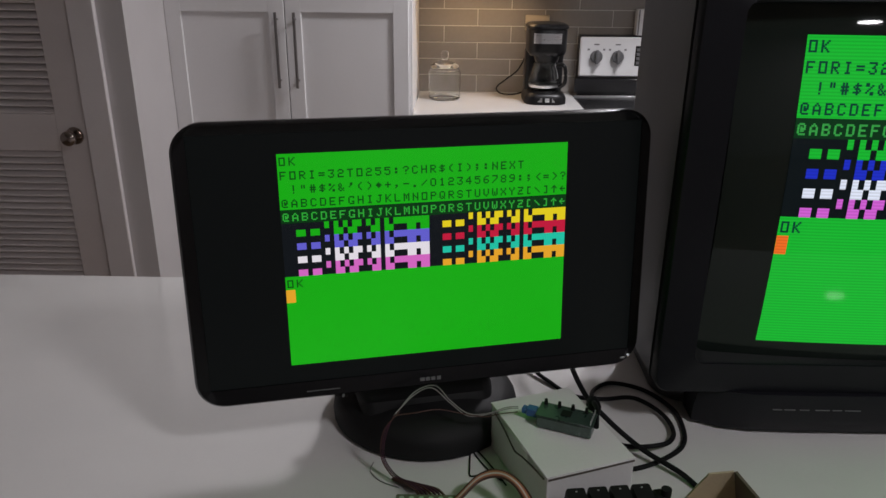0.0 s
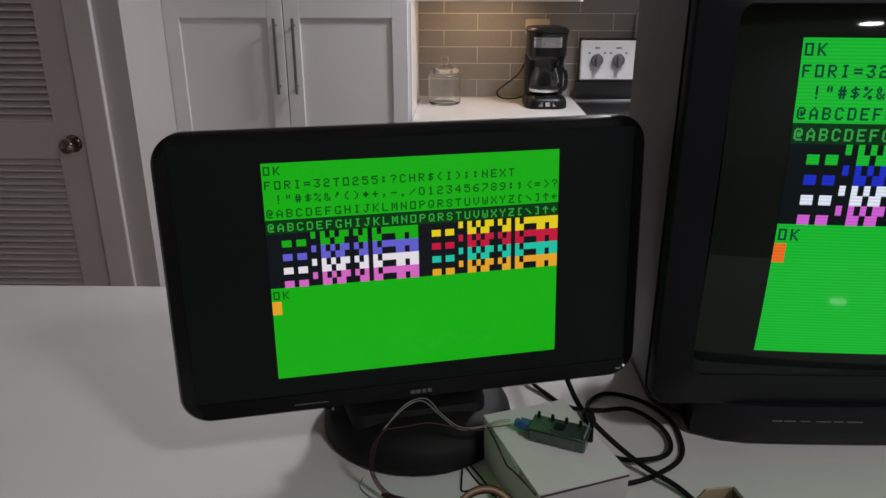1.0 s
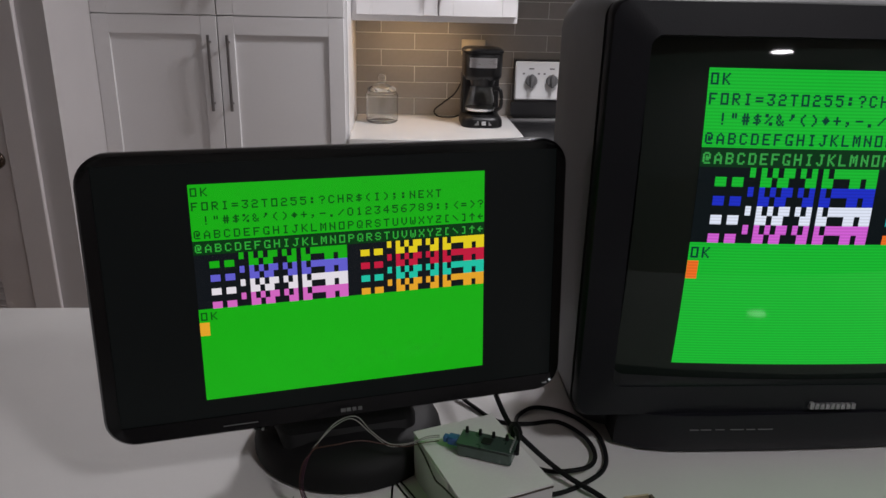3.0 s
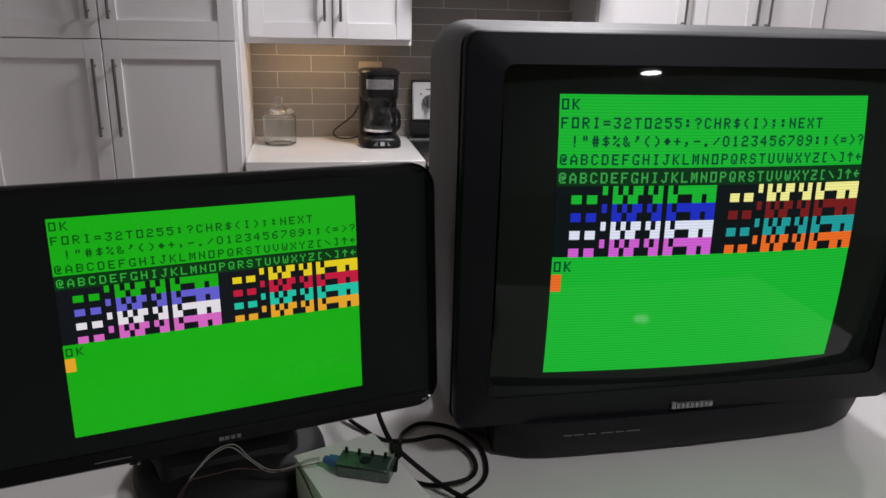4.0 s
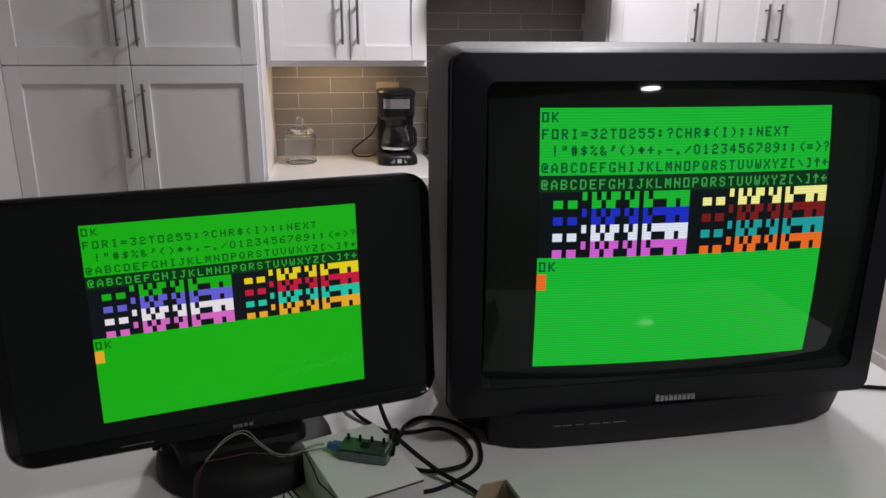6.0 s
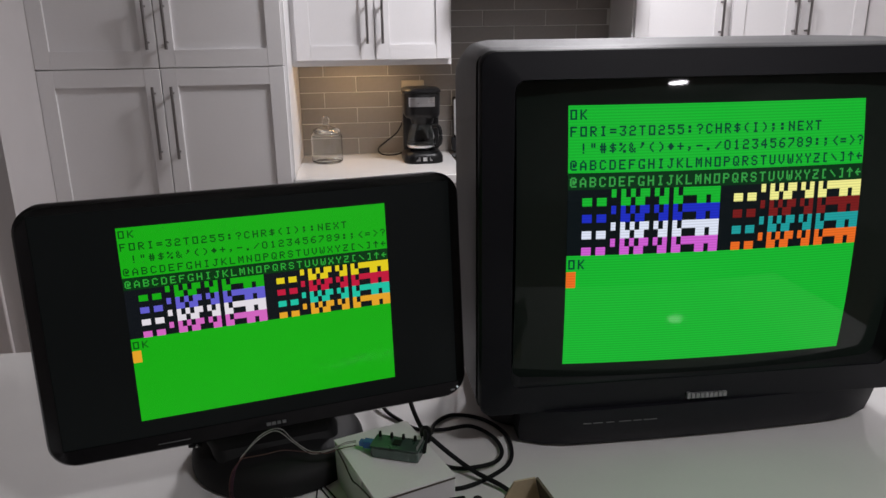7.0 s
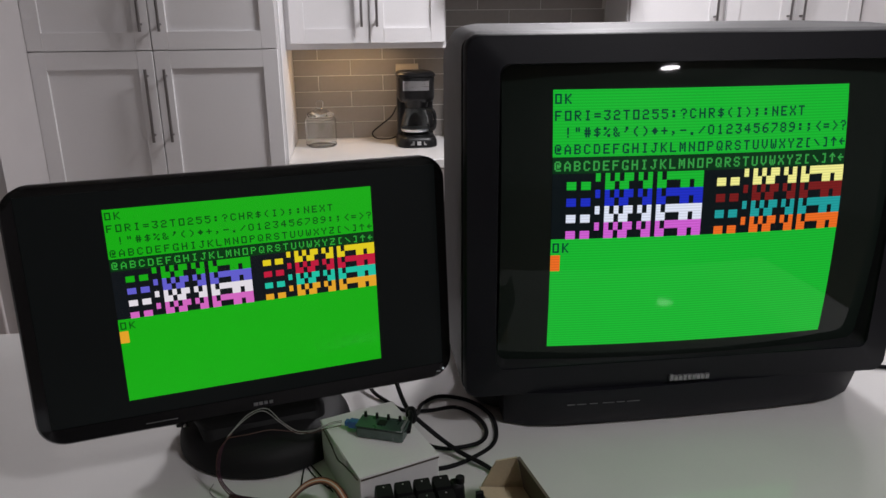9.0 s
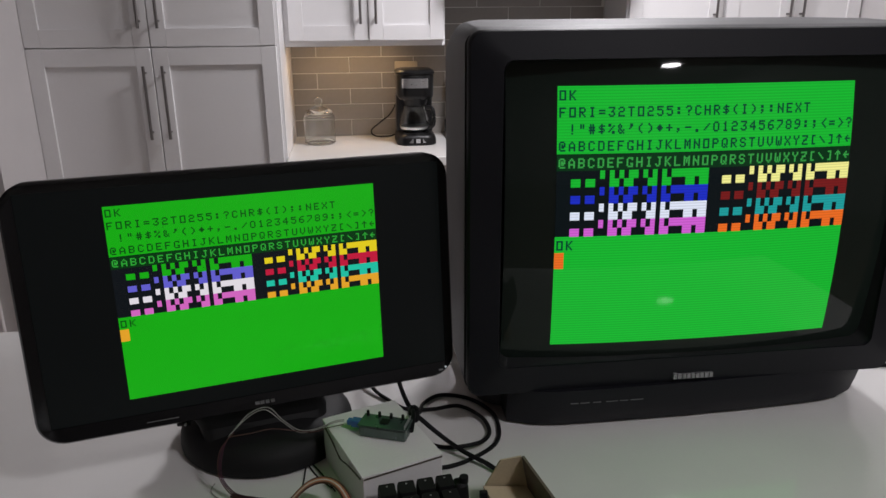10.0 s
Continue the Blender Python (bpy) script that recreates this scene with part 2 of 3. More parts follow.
def ring_frame(outer, inner, y0, y1):
    """A frame in the xz plane between two loops of equal length, from y0 to y1."""
    b = bmesh.new()
    v = [[b.verts.new((x, y, z)) for x, z in lp] for lp, y in ((outer, y0), (inner, y0), (inner, y1), (outer, y1))]
    n = len(outer)
    for i in range(4):
        a, c = v[i], v[(i + 1) % 4]
        for k in range(n):
            b.faces.new((a[k], a[(k + 1) % n], c[(k + 1) % n], c[k]))
    return b


def bar_handle(parent, x, y, z0, z1):
    h = part("handle", cyl((x, y - 0.033, (z0 + z1) / 2), 0.006, z1 - z0, 2, 12, bevel=0.001), STEEL, parent, "dark brushed steel bar handle")
    for z in (z0 + 0.028, z1 - 0.028):
        part("handle_post", cyl((x, y - 0.0165, z), 0.0048, 0.033, 1, 10), STEEL, h)


def shaker(parent, x0, x1, z0, z1, y, rail=0.066, handle=None, stile=None):
    """A shaker door whose front lies at y: two stiles, two rails and a sunk panel with a small moulded step."""
    st = stile or rail
    d = part("door", box(x0, x0 + st, y, y + 0.02, z0, z1, 0.0015, 1), CAB, parent, "white painted shaker door")
    part("stile", box(x1 - st, x1, y, y + 0.02, z0, z1, 0.0015, 1), CAB, d)
    for a, c in ((z1 - rail, z1), (z0, z0 + rail)):
        part("rail", box(x0 + st, x1 - st, y + 0.0002, y + 0.02, a, c), CAB, d)
    part("panel", box(x0 + st - 0.004, x1 - st + 0.004, y + 0.011, y + 0.018, z0 + rail - 0.004, z1 - rail + 0.004), CAB, d)
    if handle:
        bar_handle(d, handle[0], y, handle[1], handle[2])


# ---- structure ----
XL, XR, XE, YB, YN = -2.6, 3.26, 5.4, -7.4, 3.4
solid("floor", box(XL, XE, YB, YN, -0.1, 0), FLOOR, "brown wooden plank floor", "floor")
solid("ceiling", box(XL, XE, YB, YN, CEIL, CEIL + 0.1), CEILING, "plain white painted ceiling", "ceiling")
wall_north = solid("wall_north", box(-0.466, XR + 0.1, YN - 0.0012, YN + 0.12, 0, CEIL), GROUT, "kitchen wall faced with long taupe tiles", "wall")
b = box(XR, XR + 0.1, 0.9, YN - 0.0012, 0, CEIL)
box(XR + 0.1, XE, 0.9, 1.0, 0, CEIL, bm=b)
box(XE, XE + 0.1, YB, 1.0, 0, CEIL, bm=b)
solid("wall_east", b, WALL, "pale grey painted side wall", "wall")
solid("wall_south", box(XL - 0.1, XE + 0.1, YB - 0.1, YB, 0, CEIL), WALL, "pale painted wall behind the viewer", "wall")
solid("wall_west", box(XL - 0.1, XL, YB, 2.45, 0, CEIL), WALL, "pale painted side wall", "wall")
b = box(-0.655, -0.466, 2.45, YN, 0, CEIL)
box(XL - 0.1, -1.275, 2.45, 2.57, 0, CEIL, bm=b)
box(-1.275, -0.655, 2.45, 2.57, 2.06, CEIL, bm=b)
solid("wall_closet", b, WALL, "grey painted wall with a closet doorway beside the pantry", "wall")
solid("wall_closet_back", box(-1.6, -0.6555, 2.95, 3.05, 0, CEIL), WALL, "plain painted wall at the back of the closet", "wall")
solid("wall_closet_side", box(-1.6, -1.5, 2.5705, 2.9495, 0, CEIL), WALL, "plain painted side wall of the closet", "wall")
solid("baseboard", box(XR - 0.014, XR, 0.9, 2.75, 0, 0.115, 0.004, 1), TRIM, "white painted baseboard", "baseboard")

# closet door with louvres and its casing
cz = box(-0.657, -0.559, 2.428, 2.45, 0, 2.06, 0.004, 2)
box(-1.36, -1.273, 2.432, 2.45, 0, 2.06, 0.004, 2, cz)
box(-1.36, -0.573, 2.432, 2.45, 2.062, 2.146, 0.004, 2, cz)
solid("trim", cz, TRIM, "painted flat door casing", "trim")
door_1 = thing("door_1", (-0.96, 2.47, 0.01), "closed grey-white louvred closet door with round knob", "door", kind="structure")
DY = 2.452
for x0, x1 in ((-0.775, -0.66), (-1.27, -1.155)):
    part("stile", box(x0, x1, DY, DY + 0.035, 0.012, 2.045, 0.003, 2), DOORP, door_1)
for z0, z1 in ((0.012, 0.16), (0.833, 0.971), (1.93, 2.045)):
    part("rail", box(-1.155, -0.775, DY + 0.002, DY + 0.033, z0, z1, 0.002, 1), DOORP, door_1)
slat = box(-0.192, 0.192, -0.017, 0.017, -0.0035, 0.0035, 0.002, 1)
slat.transform(pose(0, 0, 0, 40, 0, 0))
slat_me = mesh_of("slat", slat, DOORP)
for z0, z1 in ((0.16, 0.833), (0.971, 1.93)):
    count = round((z1 - z0) / 0.0262)
    for k in range(count):
        s = new("slat", slat_me)
        s.parent = door_1
        s.matrix_basis = MW[door_1].inverted() @ pose(-0.965, DY + 0.018, z0 + (z1 - z0) * (k + 0.5) / count)
k = part("knob", lathe([(0.0, 0.0), (0.031, 0.0), (0.033, 0.004), (0.03, 0.009), (0.014, 0.012), (0.011, 0.03), (0.02, 0.036), (0.028, 0.047), (0.027, 0.06), (0.018, 0.068), (0.0, 0.07)], (0, 0, 0)), NICKEL, door_1, "aged nickel round knob")
k.matrix_basis = MW[door_1].inverted() @ pose(-0.711, DY, 0.893, 90, 0, 0) @ MW[door_1]

# ---- kitchen run ----
pantry = thing("pantry_cabinet", (0.02, 3.1, 0), "tall white shaker pantry cabinet with bar handles", "cabinet")
part("body", box(-0.4655, 0.515, 2.851, 3.397, 0.1, 2.34, 0.001, 1), CAB, pantry)
part("end_panel", box(0.5156, 0.5246, 2.856, 3.397, 0.0, 2.34, 0.001, 1), CAB, pantry)
part("plinth", box(-0.46, 0.512, 2.9, 3.39, 0, 0.1), CAB, pantry)
for z0, z1, h0, h1 in ((0.112, 1.3875, 1.022, 1.318), (1.3915, 2.33, 1.463, 1.657)):
    shaker(pantry, -0.4645, 0.0135, z0, z1, 2.83, 0.07, (-0.016, h0, h1), 0.063)
    shaker(pantry, 0.0175, 0.511, z0, z1, 2.83, 0.07, (0.058, h0, h1), 0.063)


def wall_unit(x0, x1, edges, handles, z0=1.372):
    u = thing("wall_cabinet", ((x0 + x1) / 2, 3.24, z0), "white shaker wall cabinet with steel bar handles", "cabinet", "wall cabinets")
    part("body", box(x0, x1, 3.11, 3.397, z0 + 0.022, 2.34, 0.001, 1), CAB, u)
    part("face_frame", box(x0, x1, 3.09, 3.1098, z0, 2.34, 0.001, 1), CAB, u)
    for (a, c), h in zip(edges, handles):
        shaker(u, a, c, z0 + 0.026, 2.33, 3.069, 0.064, (h, 1.468, 1.657))


wall_unit(0.5255, 1.243, [(0.547, 0.8955), (0.8995, 1.237)], [0.8635, 0.931])
wall_unit(2.092, 2.56, [(2.1, 2.552)], [2.51])
wall_unit(2.562, 3.256, [(2.57, 2.9055), (2.9095, 3.248)], [2.875, 2.94])

hood = thing("range_hood", (1.665, 3.15, 1.69), "slim white under-cabinet range hood", "range hood")
part("body", box(1.285, 2.065, 2.93, 3.397, 1.69, 1.8, 0.006, 2), ENAMEL, hood)
part("filter", box(1.4, 1.93, 3.0, 3.3, 1.684, 1.6895), STAIN, hood)
over = thing("hood_cabinet", (1.665, 3.24, 1.8), "short white shaker cabinet above the range hood", "cabinet", "wall cabinets")
part("body", box(1.245, 2.09, 3.09, 3.397, 1.802, 2.34, 0.001, 1), CAB, over)
shaker(over, 1.25, 1.665, 1.81, 2.33, 3.069, 0.064)
shaker(over, 1.669, 2.085, 1.81, 2.33, 3.069, 0.064)

base = thing("base_cabinet", (0.89, 3.1, 0), "white shaker base cabinet under the rear worktop", "cabinet")
part("body", box(0.526, 1.262, 2.82, 3.397, 0.1, 0.879, 0.001, 1), CAB, base)
part("plinth", box(0.537, 1.26, 2.88, 3.39, 0, 0.1), CAB, base)
shaker(base, 0.539, 0.889, 0.112, 0.872, 2.799, 0.064)
shaker(base, 0.893, 1.259, 0.112, 0.872, 2.799, 0.064)
tagged(solid("worktop", box(0.5255, 1.265, 2.775, 3.397, 0.88, 0.92, 0.003, 2), QUARTZ, "white quartz worktop against the tiled wall", "worktop", "object"))

lamp = thing("under_cabinet_light", (0.82, 3.22, 1.39), "warm strip light under the wall cabinet", "light")
part("housing", box(0.62, 1.02, 3.2, 3.24, 1.386, 1.3935, 0.002, 1), ENAMEL, lamp)
part("diffuser", box(0.625, 1.015, 3.205, 3.235, 1.3815, 1.3858), WARM, lamp, "warm glowing strip")

# electric range
stove = thing("electric_range", (1.67, 3.07, 0), "white and black electric range with control panel", "stove")
part("body", box(1.292, 2.05, 2.775, 3.39, 0.0, 0.9, 0.004, 2), OVENB, stove)
top = part("cooktop", box(1.288, 2.054, 2.76, 3.3, 0.902, 0.918, 0.004, 2), OVENB, stove, "black glass cooktop")
part("trim", box(1.288, 2.054, 3.301, 3.309, 0.904, 0.926, 0.002, 1), STAIN, top)
part("trim", box(1.288, 2.054, 2.748, 2.759, 0.9, 0.917, 0.003, 1), STAIN, top)
part("backguard", box(1.302, 2.054, 3.325, 3.39, 0.92, 1.2, 0.006, 2), OVENB, stove)
part("backguard_ledge", box(1.288, 2.054, 3.312, 3.324, 0.94, 1.004, 0.003, 1), OVENB, stove)
panel = part("control_panel", box(1.302, 2.054, 3.306, 3.3245, 1.014, 1.194, 0.006, 2), ENAMEL, stove, "white enamel control panel")
for x in (1.378, 1.477, 1.865, 1.964):
    kn = part("knob", cyl((x, 3.294, 1.107), 0.028, 0.022, 1, 28, bevel=0.004), GREYK, panel, "grey control knob")
    part("grip", box(x - 0.009, x + 0.009, 3.268, 3.2829, 1.075, 1.139, 0.005, 2), GREYK, kn)
    part("scale_mark", box(x - 0.012, x + 0.012, 3.3045, 3.3058, 1.158, 1.164), GREYK, panel)
    for dx in (-0.036, 0.036):
        part("scale_mark", box(x + dx - 0.005, x + dx + 0.005, 3.3045, 3.3058, 1.134, 1.142), GREYK, panel)
disp = part("display", box(1.56, 1.79, 3.303, 3.3058, 1.066, 1.156, 0.001, 1), OVENB, panel, "black clock display")
for i in range(4):
    for j in range(2):
        part("button", box(1.566 + 0.018 * j, 1.58 + 0.018 * j, 3.3008, 3.3028, 1.072 + 0.02 * i, 1.086 + 0.02 * i), GREYK, disp)
shaker_box = thing("spice_box", (1.6, 3.36, 1.2005), "upright white box standing on the range's back ledge", "box")
part("body", box(1.56, 1.66, 3.335, 3.385, 1.2005, 1.318, 0.002, 1), ENAMEL, shaker_box)
part("band", box(1.5665, 1.572, 3.3335, 3.3348, 1.203, 1.315), GREYK, shaker_box, "grey stripe")
for ob in (stove, shaker_box):
    ob.location.x -= 0.02

# glass jar
jar = thing("glass_jar", (0.653, 3.2, 0.92), "empty clear glass jar with a knobbed lid", "jar")
part("body", lathe([(0.0, 0.003), (0.066, 0.003), (0.073, 0.01), (0.074, 0.124), (0.072, 0.134), (0.064, 0.14), (0.063, 0.145), (0.06, 0.145), (0.061, 0.139), (0.069, 0.132), (0.0705, 0.122), (0.0705, 0.016), (0.062, 0.01), (0.0, 0.009)], (0.653, 3.2, 0.917), 40), GLASS, jar)
part("lid", lathe([(0.0, 0.146), (0.064, 0.146), (0.067, 0.15), (0.063, 0.157), (0.04, 0.17), (0.02, 0.177), (0.014, 0.185), (0.017, 0.191), (0.019, 0.203), (0.017, 0.214), (0.009, 0.219), (0.0, 0.22)], (0.653, 3.2, 0.917), 40), GLASS, jar, "clear glass lid with round knob")

# coffee maker
def in_cof(b, dx):
    b.transform(pose(CX + dx, 3.0555 + 1.6 * dx * dx, 0.942, -12, 0, 40 * dx / 0.05 * 0.35))
    return b


cof = thing("coffee_maker", (1.113, 3.17, 0.92), "black drip coffee maker with glass carafe and silver band", "coffee maker")
CX = 1.107


def cof_loft(w, y0, rows, r=0.05):
    # rows of (z, inset): rounded plan with full front corners
    return loft([[(x, y, z) for x, y in rounded(CX - w + a, CX + w - a, y0 + a, 3.3 - a, max(0.01, r - a), 8)] for z, a in rows])


part("base", cof_loft(0.094, 3.055, ((0.92, 0.004), (0.924, 0.0), (0.948, 0.001), (0.962, 0.007), (0.97, 0.018), (0.972, 0.03)), 0.055), COFB, cof)
part("tower", cof_loft(0.086, 3.19, ((0.968, 0.0), (1.14, 0.0)), 0.02), COFB, cof)
part("brew_head", cof_loft(0.086, 3.072, ((1.128, 0.012), (1.138, 0.004), (1.15, 0.001), (1.236, 0.0), (1.243, 0.003)), 0.06), COFB, cof)
part("lid", cof_loft(0.091, 3.068, ((1.2432, 0.003), (1.246, 0.0), (1.254, 0.001), (1.262, 0.01), (1.265, 0.03)), 0.062), COFB, cof, "low domed lid")
band = [(x, y) for x, y in rounded(CX - 0.0868, CX + 0.0868, 3.0705, 3.3, 0.06, 16) if y < 3.0985 and CX - 0.069 <= x <= CX + 0.056]
band.sort()
part("band", loft([[(x, y, z) for x, y in band] + [(x, y + 0.001, z) for x, y in reversed(band)] for z in (1.183, 1.226)]), STAIN, cof, "brushed silver band")
part("filter_cone", cyl((CX, 3.135, 1.119), 0.05, 0.034, 2, 28, 0.06), COFB, cof)
part("hot_plate", cyl((CX, 3.135, 0.974), 0.062, 0.005, 2, 32, bevel=0.001), OVENB, cof)
car = part("carafe", lathe([(r, z * 0.93) for r, z in ((0.0, 0.0), (0.052, 0.0), (0.066, 0.014), (0.068, 0.04), (0.06, 0.085), (0.05, 0.115), (0.052, 0.128), (0.049, 0.128), (0.047, 0.115), (0.057, 0.085), (0.065, 0.04), (0.063, 0.016), (0.05, 0.004), (0.0, 0.004))], (CX - 0.006, 3.135, 0.977), 36), DGLASS, cof, "clear glass carafe")
part("carafe_band", lathe([(0.0655, 0.014), (0.0672, 0.016), (0.0686, 0.024), (0.0686, 0.027), (0.0665, 0.026)], (CX - 0.006, 3.135, 0.977), 36), STAIN, car)
part("handle", tube([(CX + 0.046, 3.09, 1.092), (CX + 0.07, 3.07, 1.092), (CX + 0.079, 3.064, 1.06), (CX + 0.076, 3.066, 1.015), (CX + 0.056, 3.082, 0.998)], 0.009), COFB, car)
for dx, w in ((-0.052, 0.034), (-0.006, 0.02), (0.026, 0.026)):
    part("button", in_cof(box(-w / 2, w / 2, -0.001, 0.001, -0.009, 0.009, 0.0009, 1), dx + w / 2), STAIN, cof, "shiny control button")
part("cord", tube([(CX - 0.08, 3.3, 0.94), (CX - 0.13, 3.31, 0.926), (CX - 0.19, 3.32, 0.93), (CX - 0.205, 3.34, 0.955), (CX - 0.16, 3.36, 0.99), (CX - 0.1, 3.37, 1.04), (CX - 0.05, 3.38, 1.15), (CX - 0.03, 3.383, 1.24)], 0.0035), RUBBER, cof)
out = thing("wall_socket", (1.085, 3.39, 1.25), "ivory double wall socket behind the coffee maker", "socket")
part("plate", box(1.028, 1.142, 3.382, 3.389, 1.214, 1.284, 0.003, 2), IVORY, out)
for x in (1.06, 1.11):
    part("receptacle", box(x - 0.017, x + 0.017, 3.379, 3.3815, 1.232, 1.266, 0.001, 1), IVORY, out)

# ---- island ----
isl = thing("kitchen_island", (0.5, 0.6, 0), "white painted kitchen island body under the counter", "kitchen island")
part("body", box(-0.78, 1.78, 0.32, 1.06, 0.1, 0.879, 0.002, 1), CAB, isl)
part("plinth", box(-0.74, 1.74, 0.38, 1.0, 0, 0.1), CAB, isl)
solid("countertop", box(-0.82, 1.819, 0.02, 1.103, 0.88, 0.92, 0.004, 2), QUARTZ, "wide white quartz island counter", "counter", "object")

# ---- screen picture: 32 x 16 cells of 8 x 12 dots ----
FONT = ("0000000000 00005F0000 0007000700 147F147F14 242A7F2A12 2313086462 3649562050 0008070300 001C224100 0041221C00 081C3E1C08 08083E0808 0050300000 "
        "0808080808 0060600000 2010080402 3E4141413E 00427F4000 7249494946 2141494D33 1814127F10 2745454539 3C4A494931 4121110907 3649494936 464949291E "
        "0036360000 0056360000 0008142241 1414141414 0041221408 0201590906 3E415D594E 7C1211127C 7F49494936 3E41414122 7F4141413E 7F49494941 7F09090901 "
        "3E41415173 7F0808087F 00417F4100 2040413F01 7F08142241 7F40404040 7F021C027F 7F0408107F 7F4141417F 7F09090906 3E4151215E 7F09192946 2649494932 "
        "01017F0101 3F4040403F 1F2040201F 3F4038403F 6314081463 0304780403 6159494D43 007F414100 0204081020 0041417F00 04027F0204 081C2A0808").split()
SHOWN = ["OK", "FORI=32TO255:?CHR$(I);:NEXT", "".join(chr(c) for c in range(32, 64)), "".join(chr(c) for c in range(64, 96)),
         "".join(chr(c) for c in range(64, 96)), "", "", "", "", "OK"]


def picture(rect, lay, parent, cols, eps, bold):
    """rect(u, v) with u, v in dots from the upper left gives a place on the screen; lay: how far a layer stands off."""
    def quads(lst, m, name, label, level, step=8):
        b = bmesh.new()
        for u0, v0, u1, v1 in lst:
            nu, nv = max(1, math.ceil((u1 - u0) / step)), max(1, math.ceil((v1 - v0) / step))
            g = [[b.verts.new(rect(u0 + (u1 - u0) * i / nu, v0 + (v1 - v0) * j / nv, lay + eps * level)) for i in range(nu + 1)] for j in range(nv + 1)]
            for j in range(nv):
                for i in range(nu):
                    b.faces.new((g[j][i], g[j + 1][i], g[j + 1][i + 1], g[j][i + 1]))
        return part(name, b, m, parent, label)

    quads([(0, 0, 256, 48), (0, 108, 256, 192)], cols["green"], "picture_field", "bright green picture field", 0)
    quads([(0, 48, 256, 60)], cols["dark"], "picture_band", "dark green text band", 0)
    quads([(0, 60, 256, 108)], cols["black"], "picture_band", "black graphics band", 0)
    for row, line in enumerate(SHOWN):
        lst = []
        for c, ch in enumerate(line):
            code = FONT[ord(ch) - 32]
            for i in range(5):
                bits = int(code[2 * i:2 * i + 2], 16)
                j = 0
                while j < 7:
                    if bits >> j & 1:
                        e = j
                        while e < 7 and bits >> e & 1:
                            e += 1
                        lst.append((c * 8 + 1.55 + i, row * 12 + 2.9 + j, c * 8 + 1.55 + i + bold, row * 12 + 3.1 + e))
                        j = e
                    j += 1
        if lst:
            quads(lst, cols["light" if row == 4 else "ink"], "text_line", "", 1)
    for row, (ca, cb) in enumerate((("green", "yellow"), ("blue", "red"), ("white", "cyan"), ("magenta", "orange"))):
        for half, cn in ((0, ca), (1, cb)):
            lst = []
            for p in range(16):
                x, y = (half * 16 + p) * 8, (5 + row) * 12
                for bit, dx, dy in ((8, 0, 0), (4, 4, 0), (2, 0, 6), (1, 4, 6)):
                    if p & bit:
                        lst.append((x + dx, y + dy, x + dx + 4, y + dy + 6))
                if lst:
                    quads(lst, cols[cn], "graphic_block", "", 1)
                    lst = []
    quads([(0, 120, 8, 132)], cols["orange"], "cursor", "orange block cursor", 1)


# ---- flat monitor ----
lcd = thing("flat_monitor", (0.66, 0.66, 0.92), "wide black glossy flat monitor showing green computer text", "monitor", rz=13.4)
F = pose(0.667, 0.601, 1.175, -5.3, 0, 13.4)


def in_lcd(b):
    b.transform(F)
    return b


HW, HR, HT, HB = 0.283, 0.2795, 0.1635, -0.172
o = [rounded(-HW + a, HR - a, HB + a, HT - a, 0.034 - a * 0.6, 8) for a in (0.003, 0.0, 0.0, 0.005)]
inner = rounded(-0.2665, 0.2665, -0.1505, 0.1505, 0.0345 - 0.0335, 8)
v = bmesh.new()
loops = [[(x, y, z) for x, z in lp] for lp, y in ((inner, 0.004), (inner, -0.001), (o[0], -0.004), (o[1], 0.0), (o[2], 0.018), (o[3], 0.022))]
rings = [[v.verts.new(p) for p in lp] for lp in loops]
for a, c in zip(rings, rings[1:]):
    for i in range(len(a)):
        v.faces.new((a[i], a[(i + 1) % len(a)], c[(i + 1) % len(a)], c[i]))
v.faces.new(rings[-1])
part("bezel", in_lcd(v), BLACKG, lcd, "glossy black bezel with rounded corners")
part("rear_housing", in_lcd(loft([[(x, y, z) for x, z in rounded(-w, w, -h - 0.003, h - 0.003, 0.04, 8)] for w, h, y in ((0.27, 0.155, 0.0222), (0.25, 0.14, 0.045), (0.16, 0.1, 0.066))])), BLACKM, lcd)
LPANEL = glow("lcd_black", srgb(9, 11, 11), 1.0, 0.3, 0.1)
part("screen_panel", in_lcd(box(-0.2662, 0.2662, 0.0006, 0.0036, -0.1502, 0.1502)), LPANEL, lcd, "dark glossy screen panel")
LC = {k: glow("lcd_" + k, srgb(*c), 1.0, 0.25, 0.3) for k, c in dict(green=(20, 166, 17), dark=(3, 52, 14), black=(12, 17, 22), ink=(5, 74, 14), light=(44, 160, 52), yellow=(222, 200, 28),
      blue=(96, 92, 200), red=(188, 24, 58), white=(222, 216, 224), cyan=(30, 188, 160), magenta=(206, 100, 188), orange=(224, 160, 40)).items()}
picture(lambda u, w, d: F @ Vector((-0.1712 + 0.3424 * u / 256, 0.0006 - d, 0.1272 - 0.2544 * w / 192)), 0.0004, lcd, LC, 0.0003, 1.2)
